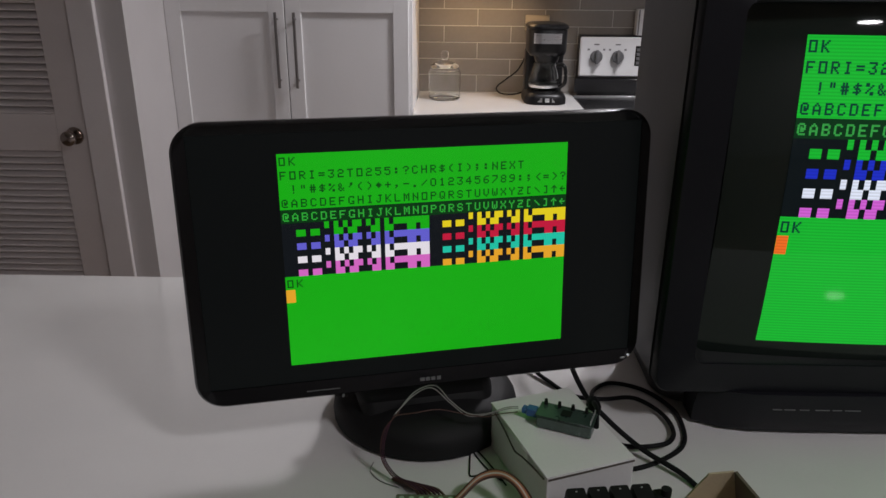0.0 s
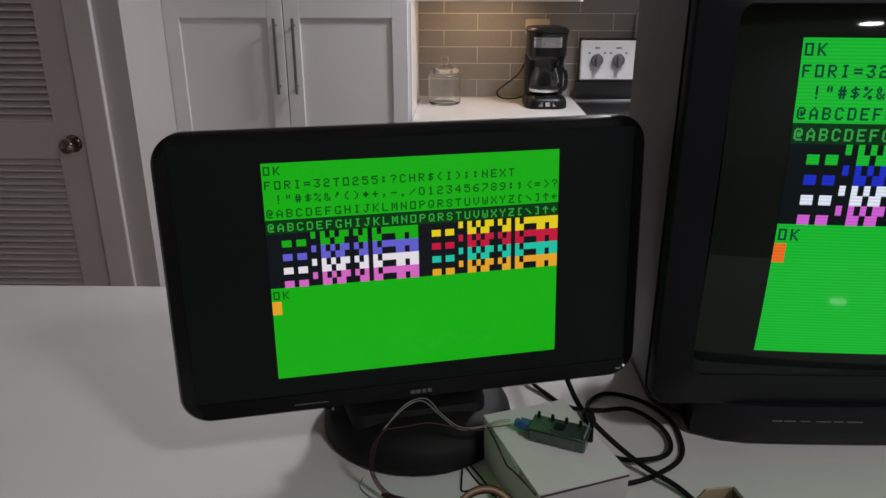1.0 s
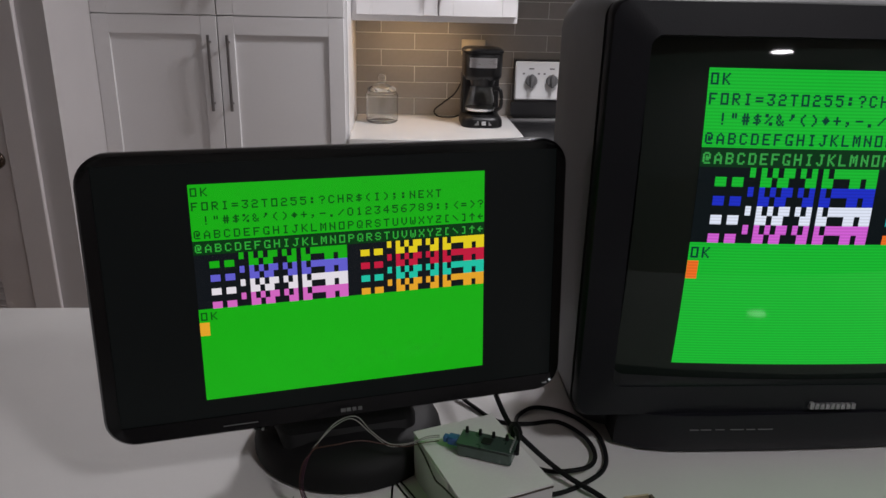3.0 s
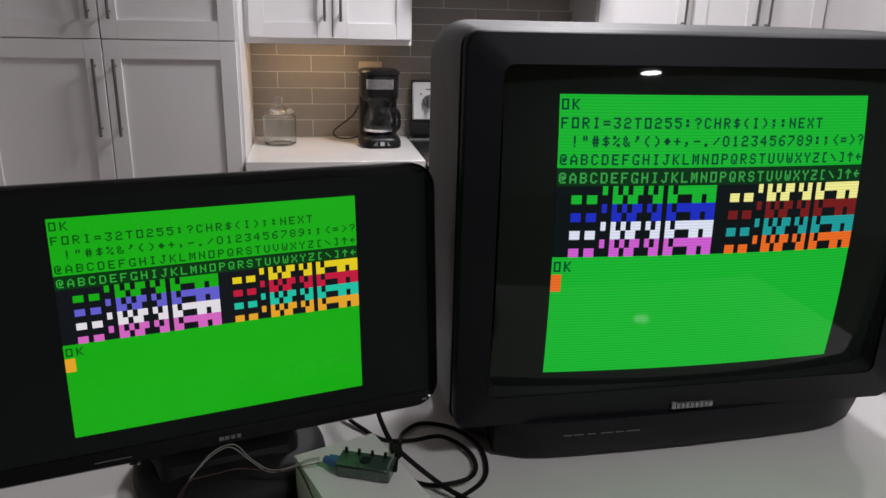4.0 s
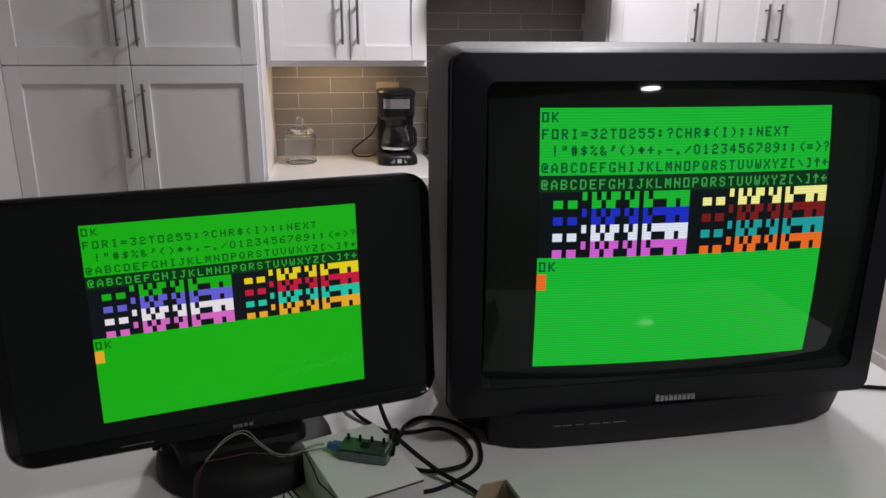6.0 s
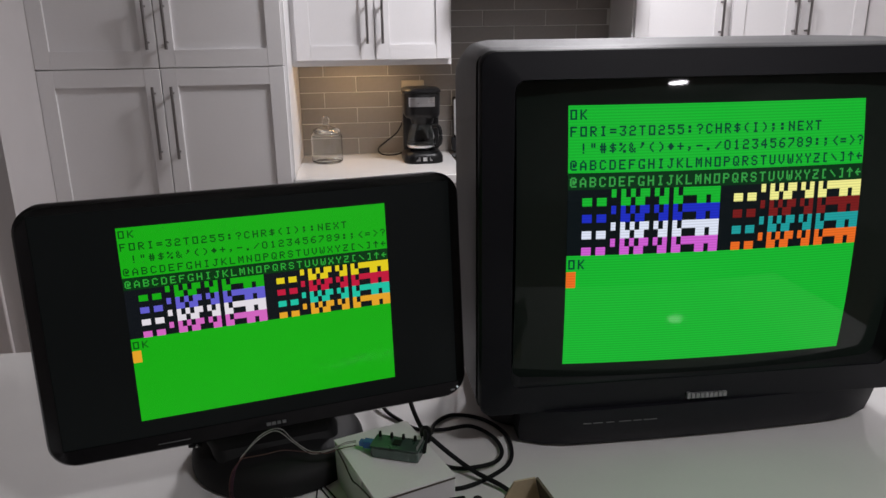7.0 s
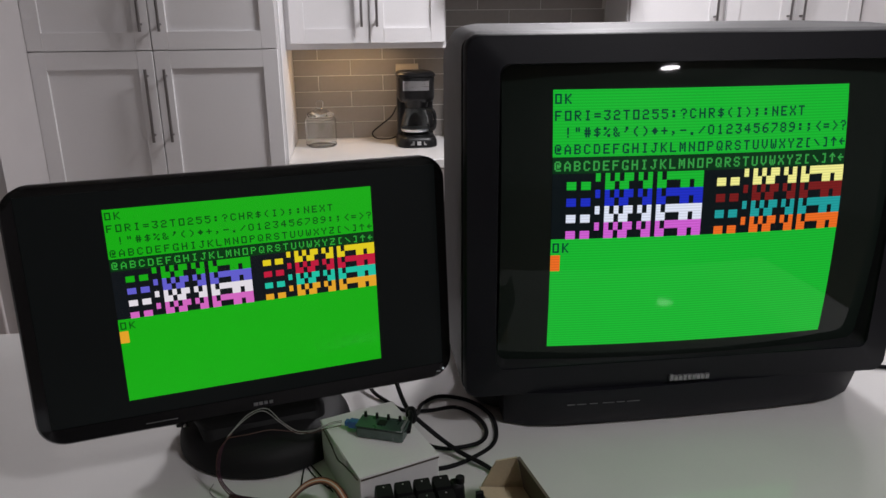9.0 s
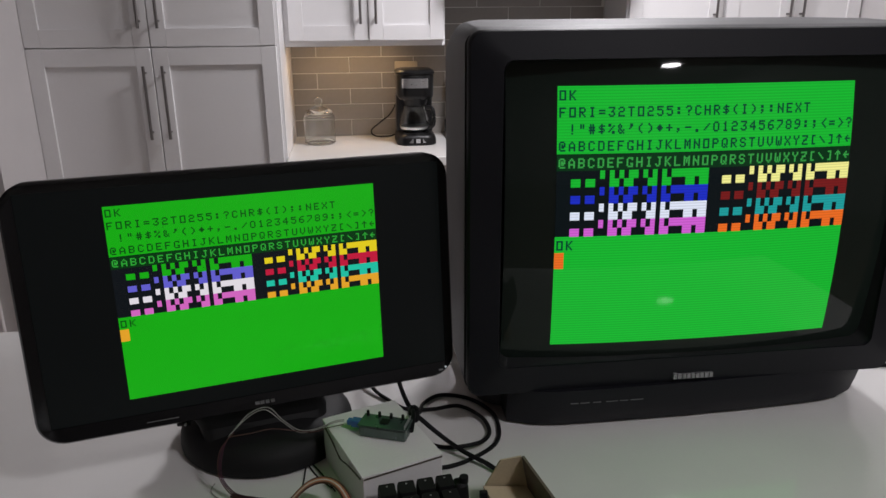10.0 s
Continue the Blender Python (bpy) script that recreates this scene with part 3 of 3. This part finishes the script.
# maker's mark as plain bars, power light, speaker line
for i, w in enumerate((0.0062, 0.0055, 0.005, 0.005)):
    part("mark_bar", in_lcd(box(-0.0155 + 0.0072 * i, -0.0155 + 0.0072 * i + w, -0.0036, -0.0026, -0.1645, -0.16)), DIMLCD, lcd)
# small light reflection on the bezel, modelled as a grey piece
part("power_glint", in_lcd(box(0.2545, 0.2615, -0.0046, -0.0026, -0.163, -0.1605, 0.0008, 1)), DIMMARK, lcd, "small grey piece painting a glint beside the power light")
part("power_light", in_lcd(cyl((0.2655, -0.0034, -0.1585), 0.0016, 0.002, 1, 12)), LEDW, lcd, "small white power light")
part("edge_line", in_lcd(box(-0.155, -0.115, -0.0036, -0.0026, -0.1625, -0.1615)), DIMPRINT, lcd)
# neck and oval foot
def oval(cx, cy, rx, ry, z, n=40):
    return [(cx + rx * math.cos(2 * math.pi * i / n), cy + ry * math.sin(2 * math.pi * i / n), z) for i in range(n)]


part("foot", loft([oval(0.66, 0.662, rx, ry, z) for rx, ry, z in ((0.122, 0.12, 0.9201), (0.127, 0.126, 0.9235), (0.1275, 0.1265, 0.932), (0.125, 0.124, 0.944), (0.119, 0.117, 0.954), (0.106, 0.103, 0.962), (0.08, 0.075, 0.968), (0.04, 0.035, 0.971))]), BLACKM, lcd, "round domed black foot")
nk = [[F @ Vector((x, y, -0.14)) for x, y in rounded(-0.09, 0.075, 0.025, 0.055, 0.012, 4)],
      [F @ Vector((x, y, -0.176)) for x, y in rounded(-0.1, 0.08, 0.012, 0.055, 0.012, 4)],
      [Vector((0.66, 0.662, 0.975)) + Matrix.Rotation(radians(13.4), 3, "Z") @ Vector((x, y, 0)) for x, y in rounded(-0.1, 0.082, -0.06, 0.03, 0.02, 4)],
      [Vector((0.66, 0.662, 0.958)) + Matrix.Rotation(radians(13.4), 3, "Z") @ Vector((x, y, 0)) for x, y in rounded(-0.095, 0.08, -0.07, 0.04, 0.02, 4)]]
part("neck", loft([[tuple(p) for p in lp] for lp in nk]), BLACKM, lcd, "broad black neck")
part("neck_pin", cyl((0.553, 0.6, 0.981), 0.006, 0.016, 0, 12), BLACKM, lcd)
part("neck_pin_cap", cyl((0.557, 0.593, 0.981), 0.0017, 0.006, 1, 8), SILVER, lcd)

# ---- tube television ----
tv = thing("tube_television", (1.29, 0.85, 0.92), "large charcoal tube television showing green computer text", "television")
TX, TZ = 1.2925, 1.2445
RH, RV = 2.7, 1.65
YC = 0.5968


def tube_y(x, z):
    return YC + (x - TX) ** 2 / (2 * RH) + (z - TZ) ** 2 / (2 * RV)


def cab_loop(x0, x1, z0, z1, r, y, bow=0.0):
    return [(x, y + bow * ((x - TX) / 0.333) ** 2, z) for x, z in rounded(x0, x1, z0, z1, r, 6)]


part("shell", loft([cab_loop(1.0, 1.58, 1.025, 1.47, 0.02, 0.74), cab_loop(0.99, 1.59, 1.015, 1.48, 0.02, 0.64), cab_loop(0.955, 1.626, 0.985, 1.501, 0.018, 0.6285), cab_loop(0.955, 1.63, 0.982, 1.506, 0.022, 0.64), cab_loop(0.955, 1.63, 0.982, 1.507, 0.022, 0.66), cab_loop(0.9565, 1.6285, 0.975, 1.511, 0.024, 0.76), cab_loop(0.962, 1.619, 0.965, 1.512, 0.055, 0.88),
      cab_loop(1.03, 1.55, 0.955, 1.46, 0.06, 0.93), cab_loop(1.09, 1.49, 0.955, 1.4, 0.06, 1.06), cab_loop(1.1, 1.48, 0.965, 1.39, 0.06, 1.075)]), CRTS, tv, "charcoal grey moulded shell")
# front mask with a sloped recess round the tube
outer = rounded(0.957, 1.628, 0.984, 1.504, 0.02, 8)
outer_f = rounded(0.9595, 1.6255, 0.9865, 1.5015, 0.019, 8)
mid = rounded(1.001, 1.584, 1.032, 1.467, 0.014, 8)
deep = rounded(1.008, 1.577, 1.038, 1.463, 0.016, 8)
v = bmesh.new()
rings = []
for lp, fy in ((outer, lambda x, z: 0.627), (outer, lambda x, z: 0.61), (outer_f, lambda x, z: 0.606), (mid, lambda x, z: 0.598), (mid, lambda x, z: 0.603)):
    rings.append([v.verts.new((x, fy(x, z), z)) for x, z in lp])
for a, c in zip(rings, rings[1:]):
    for i in range(len(a)):
        v.faces.new((a[i], a[(i + 1) % len(a)], c[(i + 1) % len(a)], c[i]))
part("front_mask", v, CRTP, tv, "dark charcoal front mask")
v = bmesh.new()
ra, rb = [[v.verts.new((x, 0.603 if lp is mid else tube_y(x, z) + 0.004, z)) for x, z in lp] for lp in (mid, deep)]
for i in range(len(ra)):
    v.faces.new((ra[i], ra[(i + 1) % len(ra)], rb[(i + 1) % len(ra)], rb[i]))
part("inner_frame", v, INNER, tv, "black sloped frame round the glass")
v = bmesh.new()
NX, NZ = 32, 24
g = [[v.verts.new((1.008 + 0.573 * i / NX, tube_y(1.008 + 0.573 * i / NX, 1.034 + 0.434 * j / NZ), 1.034 + 0.434 * j / NZ)) for i in range(NX + 1)] for j in range(NZ + 1)]
for j in range(NZ):
    for i in range(NX):
        v.faces.new((g[j][i], g[j][i + 1], g[j + 1][i + 1], g[j + 1][i]))
part("screen_glass", v, TUBE, tv, "dark curved screen glass")
PER = 0.371 / 96
TC = {k: glow("tube_" + k, srgb(*c), 1.0, 0.04, 0.2, 0.12 if k not in ("dark", "black", "ink") else 0.0, PER) for k, c in dict(green=(21, 174, 46), dark=(6, 48, 20), black=(9, 17, 20), ink=(4, 58, 44), light=(52, 150, 66),
      yellow=(232, 228, 140), blue=(28, 44, 186), red=(112, 26, 26), white=(214, 220, 236), cyan=(30, 150, 150), magenta=(200, 92, 202), orange=(226, 104, 34)).items()}


def tube_rect(u, w, d):
    # the raster leans a little, is stretched at mid height and slightly barrelled
    f, a = w / 192, u / 256
    mf = 4 * f * (1 - f)
    x0, x1 = 1.0761 + 0.0045 * f, 1.4971 + 0.014 * f
    x = x0 + (x1 - x0) * a + 0.0007 * mf * (2 * a - 1)
    z = 1.4317 - 0.3736 * f + 0.0056 * mf
    return (x, tube_y(x, z) - d, z)


picture(tube_rect, 0.0006, tv, TC, 0.0004, 1.45)
# lower lip and foot
def foot_loop(x0, x1, y, bulge, back):
    pts = []
    for i in range(17):
        f = i / 16
        e = min(f, 1 - f) * 16
        pts.append((x0 + (x1 - x0) * f, y - 0.007 + 0.016 * (f - 0.5) - bulge * (1 - (2 * f - 1) ** 2) + (0.02 if e == 0 else 0.005 if e == 1 else 0)))
    return pts + [(x1 - 0.005, back), (x0 + 0.005, back)]


part("foot", loft([[(x, y, z) for x, y in foot_loop(*q)] for q, z in (((1.03, 1.596, 0.636, 0.01, 0.98), 0.9201), ((1.022, 1.603, 0.629, 0.01, 0.98), 0.925), ((1.02, 1.605, 0.622, 0.012, 0.98), 0.95), ((1.02, 1.605, 0.614, 0.008, 0.98), 0.978), ((1.022, 1.603, 0.613, 0.006, 0.98), 0.988))]), CRTP, tv, "set-back charcoal foot")
part("underbody", loft([[(x, y, z) for x, y in rounded(0.982 + a, 1.598 - a, 0.668 + a, 1.03 - a, 0.05, 6)] for z, a in ((0.9202, 0.012), (0.928, 0.003), (0.94, 0.0), (0.99, 0.0))]), CRTS, tv, "charcoal body resting on the counter")
for i in range(9):
    part("mark_bar", box(1.27 + 0.0071 * i, 1.2755 + 0.0071 * i, 0.5985, 0.6045, 0.9955, 1.003 + (0.002 if i in (0,) else 0)), DIMMARK, tv)
for i, (a, w) in enumerate(((0, 0.012), (0.015, 0.014), (0.035, 0.012), (0.055, 0.018), (0.077, 0.012), (0.093, 0.02))):
    part("print_bar", box(1.112 + a, 1.112 + a + w, 0.598, 0.612, 0.9653, 0.9664), DIMPRINT, tv)
tvc = tagged(new("power_cable", mesh_of("power_cable", tube([(1.56, 0.9, 0.9235), (1.62, 0.79, 0.9235), (1.69, 0.737, 0.9235), (1.74, 0.72, 0.9235), (1.8, 0.7, 0.9235), (1.826, 0.69, 0.915), (1.83, 0.69, 0.85)], 0.0034), RUBBER)), "black power cable lying across the white counter", "cable")

# ---- things on the counter ----
wb = thing("white_box", (0.824, 0.522, 0.92), "closed small white card box on the counter", "box", rz=20.4)
BF = pose(0.8245, 0.5215, 0.92, 0, 0, 20.4)


def in_box(b, m=BF):
    b.transform(m)
    return b


part("tray", in_box(box(-0.0545, 0.0545, -0.0765, 0.0765, 0.0003, 0.063, 0.0012, 1)), CARD, wb)
part("lid", in_box(box(-0.0555, 0.0555, -0.0765, 0.078, 0.0633, 0.0652, 0.0006, 1)), CARD, wb, "flat tuck-in lid")
# shade below the lid and along the flap, laid on as dark pieces
part("lid_shade", in_box(box(-0.054, 0.054, -0.0775, -0.0767, 0.0605, 0.0628)), SHADECARD, wb, "dark strip painting the shade under the lid")
part("notch_shade", in_box(tube([(-0.0568, 0.06, 0.0605), (-0.0568, 0.035, 0.056), (-0.0568, 0.012, 0.049), (-0.0568, 0.0, 0.046), (-0.0568, -0.02, 0.052), (-0.0568, -0.05, 0.058), (-0.0568, -0.072, 0.061)], 0.0011, 6)), SHADECARD, wb, "dark line painting the shade along the tucked flap's curved edge")
part("side_flap", in_box(box(-0.0565, -0.0547, -0.03, 0.02, 0.048, 0.063, 0.0006, 1)), CARD, wb)

pk = thing("circuit_board", (0.832, 0.525, 0.9855), "small green circuit board in a clear case on the white box", "circuit board", rz=-22)
PF = pose(0.832, 0.524, 0.9855, 0, 0, -22)
part("case", in_box(box(-0.033, 0.033, -0.0145, 0.0145, 0.0002, 0.0165, 0.002, 2), PF), CASE, pk, "cloudy green plastic case")
part("board", in_box(box(-0.034, 0.034, -0.0155, 0.0155, 0.0168, 0.0184, 0.0004, 1), PF), BOARD, pk)
part("chip", in_box(box(-0.006, 0.006, -0.006, 0.006, 0.0187, 0.0199, 0.0003, 1), PF), BLACKM, pk)
for i in range(4):
    part("switch", in_box(cyl((-0.028 + 0.0165 * i, 0.011, 0.0222), 0.0024, 0.007, 2, 10, 0.0018), PF), BLACKM, pk, "tiny black push switch")
for i in range(6):
    part("pin", in_box(box(0.0305, 0.0318, -0.0125 + 0.005 * i, -0.0113 + 0.005 * i, 0.0186, 0.0245), PF), SILVER, pk)
part("plug", in_box(box(-0.048, -0.0345, -0.0055, 0.0065, 0.006, 0.0165, 0.0012, 1), PF), BLUE, pk, "blue wire plug")
part("plug", in_box(box(-0.054, -0.0482, -0.004, 0.005, 0.0075, 0.015, 0.001, 1), PF), BLUE, pk)


def cable(name, pts, r, m, label, cat="cable", n=8):
    return tagged(new(name, mesh_of(name, tube(pts, r, 12 if r > 0.002 else 10, n), m)), label, cat)


Zc = 0.9233
BL = "black rubber cable coiled loosely on the white counter"
cable("usb_cable", [(0.866, 0.513, 0.994), (0.872, 0.545, 0.998), (0.874, 0.575, 0.988), (0.888, 0.64, 0.945), (0.901, 0.7, Zc + 0.003), (0.932, 0.727, Zc), (0.977, 0.708, Zc), (1.005, 0.66, Zc), (1.006, 0.61, Zc), (0.992, 0.573, Zc), (0.957, 0.545, Zc), (0.926, 0.53, Zc), (0.901, 0.526, Zc)], 0.0031, RUBBER, BL)
cable("video_cable", [(0.842, 0.84, 1.011), (0.848, 0.78, 1.003), (0.855, 0.71, 0.994), (0.862, 0.64, 0.986), (0.872, 0.595, 0.979), (0.889, 0.582, 0.965), (0.916, 0.571, 0.943), (0.942, 0.547, 0.933), (0.974, 0.517, 0.928), (0.992, 0.49, Zc)], 0.0034, RUBBER, "straight black video cable passing over the white box's edge")
cable("signal_cable", [(0.8, 0.85, 0.96), (0.818, 0.765, 0.93), (0.845, 0.722, Zc), (0.872, 0.69, Zc), (0.911, 0.677, Zc + 0.004), (0.954, 0.678, Zc + 0.006), (0.984, 0.645, Zc + 0.004), (0.99, 0.605, Zc + 0.003), (0.972, 0.572, Zc + 0.007), (0.932, 0.566, Zc + 0.005), (0.908, 0.58, Zc), (0.896, 0.592, Zc)], 0.0031, RUBBER, BL)
part_knot = thing("cable_tie", (0.874, 0.572, 0.985), "black cable plug held by a tie above the box edge", "cable plug")
part("body", box(0.8665, 0.8815, 0.558, 0.584, 0.976, 0.994, 0.004, 2), RUBBER, part_knot)

for dx, dz in ((0, 0), (0.0035, 0.0035)):
    cable("jumper_wire", [(0.777, 0.5445 + dx, 0.9975), (0.762, 0.547 + dx, 0.994), (0.74, 0.55, 0.984 + dz * 0.4), (0.716, 0.551, 0.981 + dz), (0.694, 0.556, 0.996 + dz), (0.672 + dx, 0.56, 1.014 + dz), (0.652, 0.548, 1.013 + dz), (0.633, 0.523, 1.006), (0.628, 0.518, 1.002)], 0.00065, WGREY, "thin grey jumper wire arching to the circuit board", "wire", 10)
cable("jumper_wire", [(0.776, 0.541, 0.9945), (0.755, 0.545, 0.9885), (0.735, 0.548, 0.982), (0.71, 0.551, 0.984), (0.68, 0.55, 0.99), (0.655, 0.54, 0.992), (0.633, 0.522, 1.0), (0.628, 0.518, 1.0)], 0.00065, WBROWN, "hair-thin dark jumper wire", "wire", 8)
for k, (d, m) in enumerate(((0.0, WPURP), (0.002, WPURP), (-0.002, WBROWN))):
    cable("jumper_wire", [(0.634, 0.524 + d, 1.005), (0.628, 0.517 + d, 1.001), (0.6185 + d, 0.513, 0.985), (0.614 + d, 0.51, 0.962), (0.6165 + d, 0.508, 0.943), (0.63 + 1.5 * d, 0.496, 0.932), (0.647 + 2 * d, 0.48, 0.936), (0.66 + 2 * d, 0.463, 0.94)], 0.00075, m, "thin dark plum jumper wire", "wire", 8)
ribbon = thing("wire_bundle", (0.66, 0.48, 0.92), "dark plum wire bundle lying towards the terminal block", "wire")
for k in range(7):
    part("strand", tube([(0.626 + 0.003 * k, 0.503 - 0.001 * k, 0.9225 + 0.0008 * (k % 3)), (0.642 + 0.003 * k, 0.489, 0.926 + 0.001 * (k % 2)), (0.654 + 0.0045 * k, 0.475, 0.931), (0.662 + 0.005 * k, 0.456, 0.934)], 0.0016, 6), WPURP if k % 3 else WBROWN, ribbon)
tb = thing("terminal_block", (0.667, 0.43, 0.92), "olive grey terminal block on the counter", "terminal block")
part("body", box(0.634, 0.703, 0.395, 0.459, 0.9202, 0.938, 0.0015, 1), OLIVE, tb)
for i in range(6):
    part("screw", cyl((0.641 + 0.011 * i, 0.45, 0.9388), 0.003, 0.0016, 2, 10), SILVER, tb)
for pts in ([(0.722, 0.6, 0.93), (0.721, 0.57, 0.9215), (0.7195, 0.53, 0.9215), (0.72, 0.512, 0.9215), (0.735, 0.517, 0.9215), (0.745, 0.523, 0.923)],
            [(0.716, 0.575, 0.93), (0.727, 0.553, 0.9215), (0.741, 0.526, 0.9215), (0.757, 0.504, 0.9215)],
            [(0.724, 0.57, 0.9225), (0.738, 0.545, 0.923), (0.752, 0.517, 0.923), (0.762, 0.495, 0.9225)]):
    cable("thin_wire", pts, 0.001, RUBBER, "thin black wire on the white counter", "wire")
for k, m in enumerate((WBROWN, WORANGE, WWHITE, WORANGE, WBROWN)):
    d = 0.0028 * k
    cable("arched_wire", [(0.69, 0.44 - d, 0.932), (0.708, 0.455 - d, 0.945), (0.73, 0.472 - d, 0.9565), (0.752, 0.47 - d, 0.963), (0.772 - 0.3 * d, 0.452 - d, 0.963), (0.786 - 0.6 * d, 0.425 - d, 0.955), (0.79 - 0.6 * d, 0.39, 0.945)], 0.0014, m, "orange, brown and white wires arching over the counter", "wire")
cable("clear_wire", [(0.6, 0.535, 0.9215), (0.598, 0.518, 0.9215), (0.612, 0.5, 0.9215), (0.635, 0.488, 0.9225)], 0.0007, WGREY, "hair-thin grey wire on the counter", "wire")

# open kraft box with a bare keyboard
kb = thing("kraft_box", (0.9, 0.34, 0.92), "open brown kraft box holding a bare keyboard", "box", rz=0)
part("bottom", box(0.795, 1.03, 0.24, 0.43, 0.9203, 0.9225), KRAFT, kb)
# wall coloured dark for the shade on its inner face
part("side_wall", loft([[(1.012, 0.432, 0.9228), (1.0155, 0.433, 0.9228), (1.047, 0.25, 0.9228), (1.0435, 0.249, 0.9228)], [(0.9965, 0.428, 1.0), (1.0, 0.429, 1.0), (1.034, 0.25, 1.0), (1.0305, 0.249, 1.0)]]), SHADEKRAFT, kb, "kraft side wall with its shade put into a dark brown colour")
part("end_flap", loft([[(0.945, 0.441, 0.9228), (1.011, 0.432, 0.9228), (1.011, 0.4345, 0.9228), (0.945, 0.4435, 0.9228)], [(0.954, 0.4385, 0.955), (1.0055, 0.4295, 0.955), (1.0055, 0.432, 0.955), (0.954, 0.441, 0.955)], [(0.9695, 0.425, 0.9985), (0.9962, 0.4275, 1.0), (0.9962, 0.43, 1.0), (0.9695, 0.4275, 0.9985)]]), KRAFT, kb, "pale bent end flap")
part("insert_panel", loft([[(0.95, 0.436, 0.953), (1.0045, 0.4285, 0.953), (1.036, 0.252, 0.953), (0.985, 0.252, 0.953)], [(0.95, 0.436, 0.955), (1.0045, 0.4285, 0.955), (1.036, 0.252, 0.955), (0.985, 0.252, 0.955)]]), KRAFT, kb, "folded card insert")
part("front_wall", box(0.795, 1.03, 0.238, 0.2398, 0.9228, 0.97), KRAFT, kb)
part("left_wall", box(0.793, 0.7948, 0.24, 0.42, 0.9203, 0.94), KRAFT, kb)
kbd = thing("bare_keyboard", (0.89, 0.36, 0.924), "bare green keyboard board with black keys in the kraft box", "keyboard")
part("board", box(0.802, 0.99, 0.25, 0.425, 0.9228, 0.926), BOARD, kbd)
cap = loft([[(x, y, z) for x, y in rounded(-w, w, -h, h, 0.002, 2)] for w, h, z in ((0.0108, 0.011, 0.0), (0.0108, 0.011, 0.034), (0.0104, 0.0105, 0.052), (0.0098, 0.0098, 0.056))])
cap_me = mesh_of("key", cap, BLACKM)
for r in range(3):
    for i in range(4):
        o2 = new("key", cap_me)
        o2.parent = kbd
        o2.matrix_basis = MW[kbd].inverted() @ pose(0.8275 + 0.0236 * i + 0.004 * r, 0.415 + 0.003 * i - 0.0236 * r, 0.927 - 0.004 * r, 8, 0, 7)
        part("key_mark", in_box(box(-0.001, 0.001, 0.004, 0.0055, 0.0562, 0.0566), pose(0.8275 + 0.0236 * i + 0.004 * r, 0.415 + 0.003 * i - 0.0236 * r, 0.927 - 0.004 * r, 8, 0, 7)), SILVER, kbd)
part("toggle", in_box(box(-0.008, 0.008, -0.01, 0.01, 0, 0.056, 0.003, 2), pose(0.921, 0.413, 0.927, 0, -4, 7)), BLACKM, kbd, "black toggle block")
part("toggle_cap", cyl((0.9215, 0.411, 0.986), 0.0055, 0.008, 2, 14), BLACKM, kbd)
random.seed(4)
for i in range(22):
    x, y = 0.93 + 0.014 * random.random(), 0.33 + 0.09 * random.random()
    h = 0.012 + 0.03 * random.random()
    part("component", box(x, x + 0.006 + 0.004 * random.random(), y, y + 0.006, 0.9262, 0.9262 + h, 0.0008, 1), random.choice((BLACKM, OLIVE, OLIVE, WBROWN, GREYK)), kbd)

# ---- ceiling lights ----
for x, y, rad, watts in CANS:
    # the last entry's fixture is invented to carry the counter fill
    c = thing("recessed_light", (x, y, CEIL - 0.004), "wide round ceiling light with white trim" if rad > 0.1 else "round recessed ceiling light with white trim", "ceiling light", "recessed lights")
    part("trim_ring", lathe([(rad, 0.0), (rad + 0.017, -0.002), (rad + 0.019, 0.0), (rad + 0.017, 0.003), (rad, 0.003)], (x, y, CEIL - 0.004)), ENAMEL, c)
    part("lens", cyl((x, y, CEIL - 0.002), rad - 0.002, 0.003, 2, 32), BULB, c, "glowing lens")
    la = bpy.data.lights.new("recessed_lamp", "AREA")
    la.shape, la.size, la.energy, la.color = "DISK", 2 * rad - 0.01, watts, (1.0, 0.97, 1.015)
    lo = new("recessed_lamp", la)
    lo.matrix_world = pose(x, y, CEIL - 0.012)

# ---- wall tiles ----
PX, PH, Z0, X0 = 0.318, 0.0762, 1.0025, 0.646
tiles = {}


def tile(x0, x1, z0, z1):
    key = (round(x1 - x0, 4), round(z1 - z0, 4))
    if key not in tiles:
        tiles[key] = mesh_of("tile", box(-key[0] / 2, key[0] / 2, -0.004, 0.004, -key[1] / 2, key[1] / 2, 0.0012, 1), TILE)
    t = new("tile", tiles[key])
    t.parent = wall_north
    t.location = ((x0 + x1) / 2, YN + 0.001 + 0.0008 * random.random(), (z0 + z1) / 2)


for r in range(-1, 10):
    z0 = 0.9205 if r == -1 else Z0 + PH * r
    z1 = Z0 + PH * (r + 1)
    off = 0.5 if (r + 1) % 2 == 0 else 0.0
    for k in range(-2, 7):
        a, c = X0 + PX * (k + off), X0 + PX * (k + 1 + off)
        lo_x, hi_x = (0.525, 2.09) if z0 < 1.36 else (1.246, 2.09)
        a2, c2 = max(a, lo_x), min(c, hi_x)
        if c2 - a2 > 0.02 and z0 < 1.68:
            tile(a2 + 0.002, c2 - 0.002, z0 + 0.002, min(z1, 1.69) - 0.002)
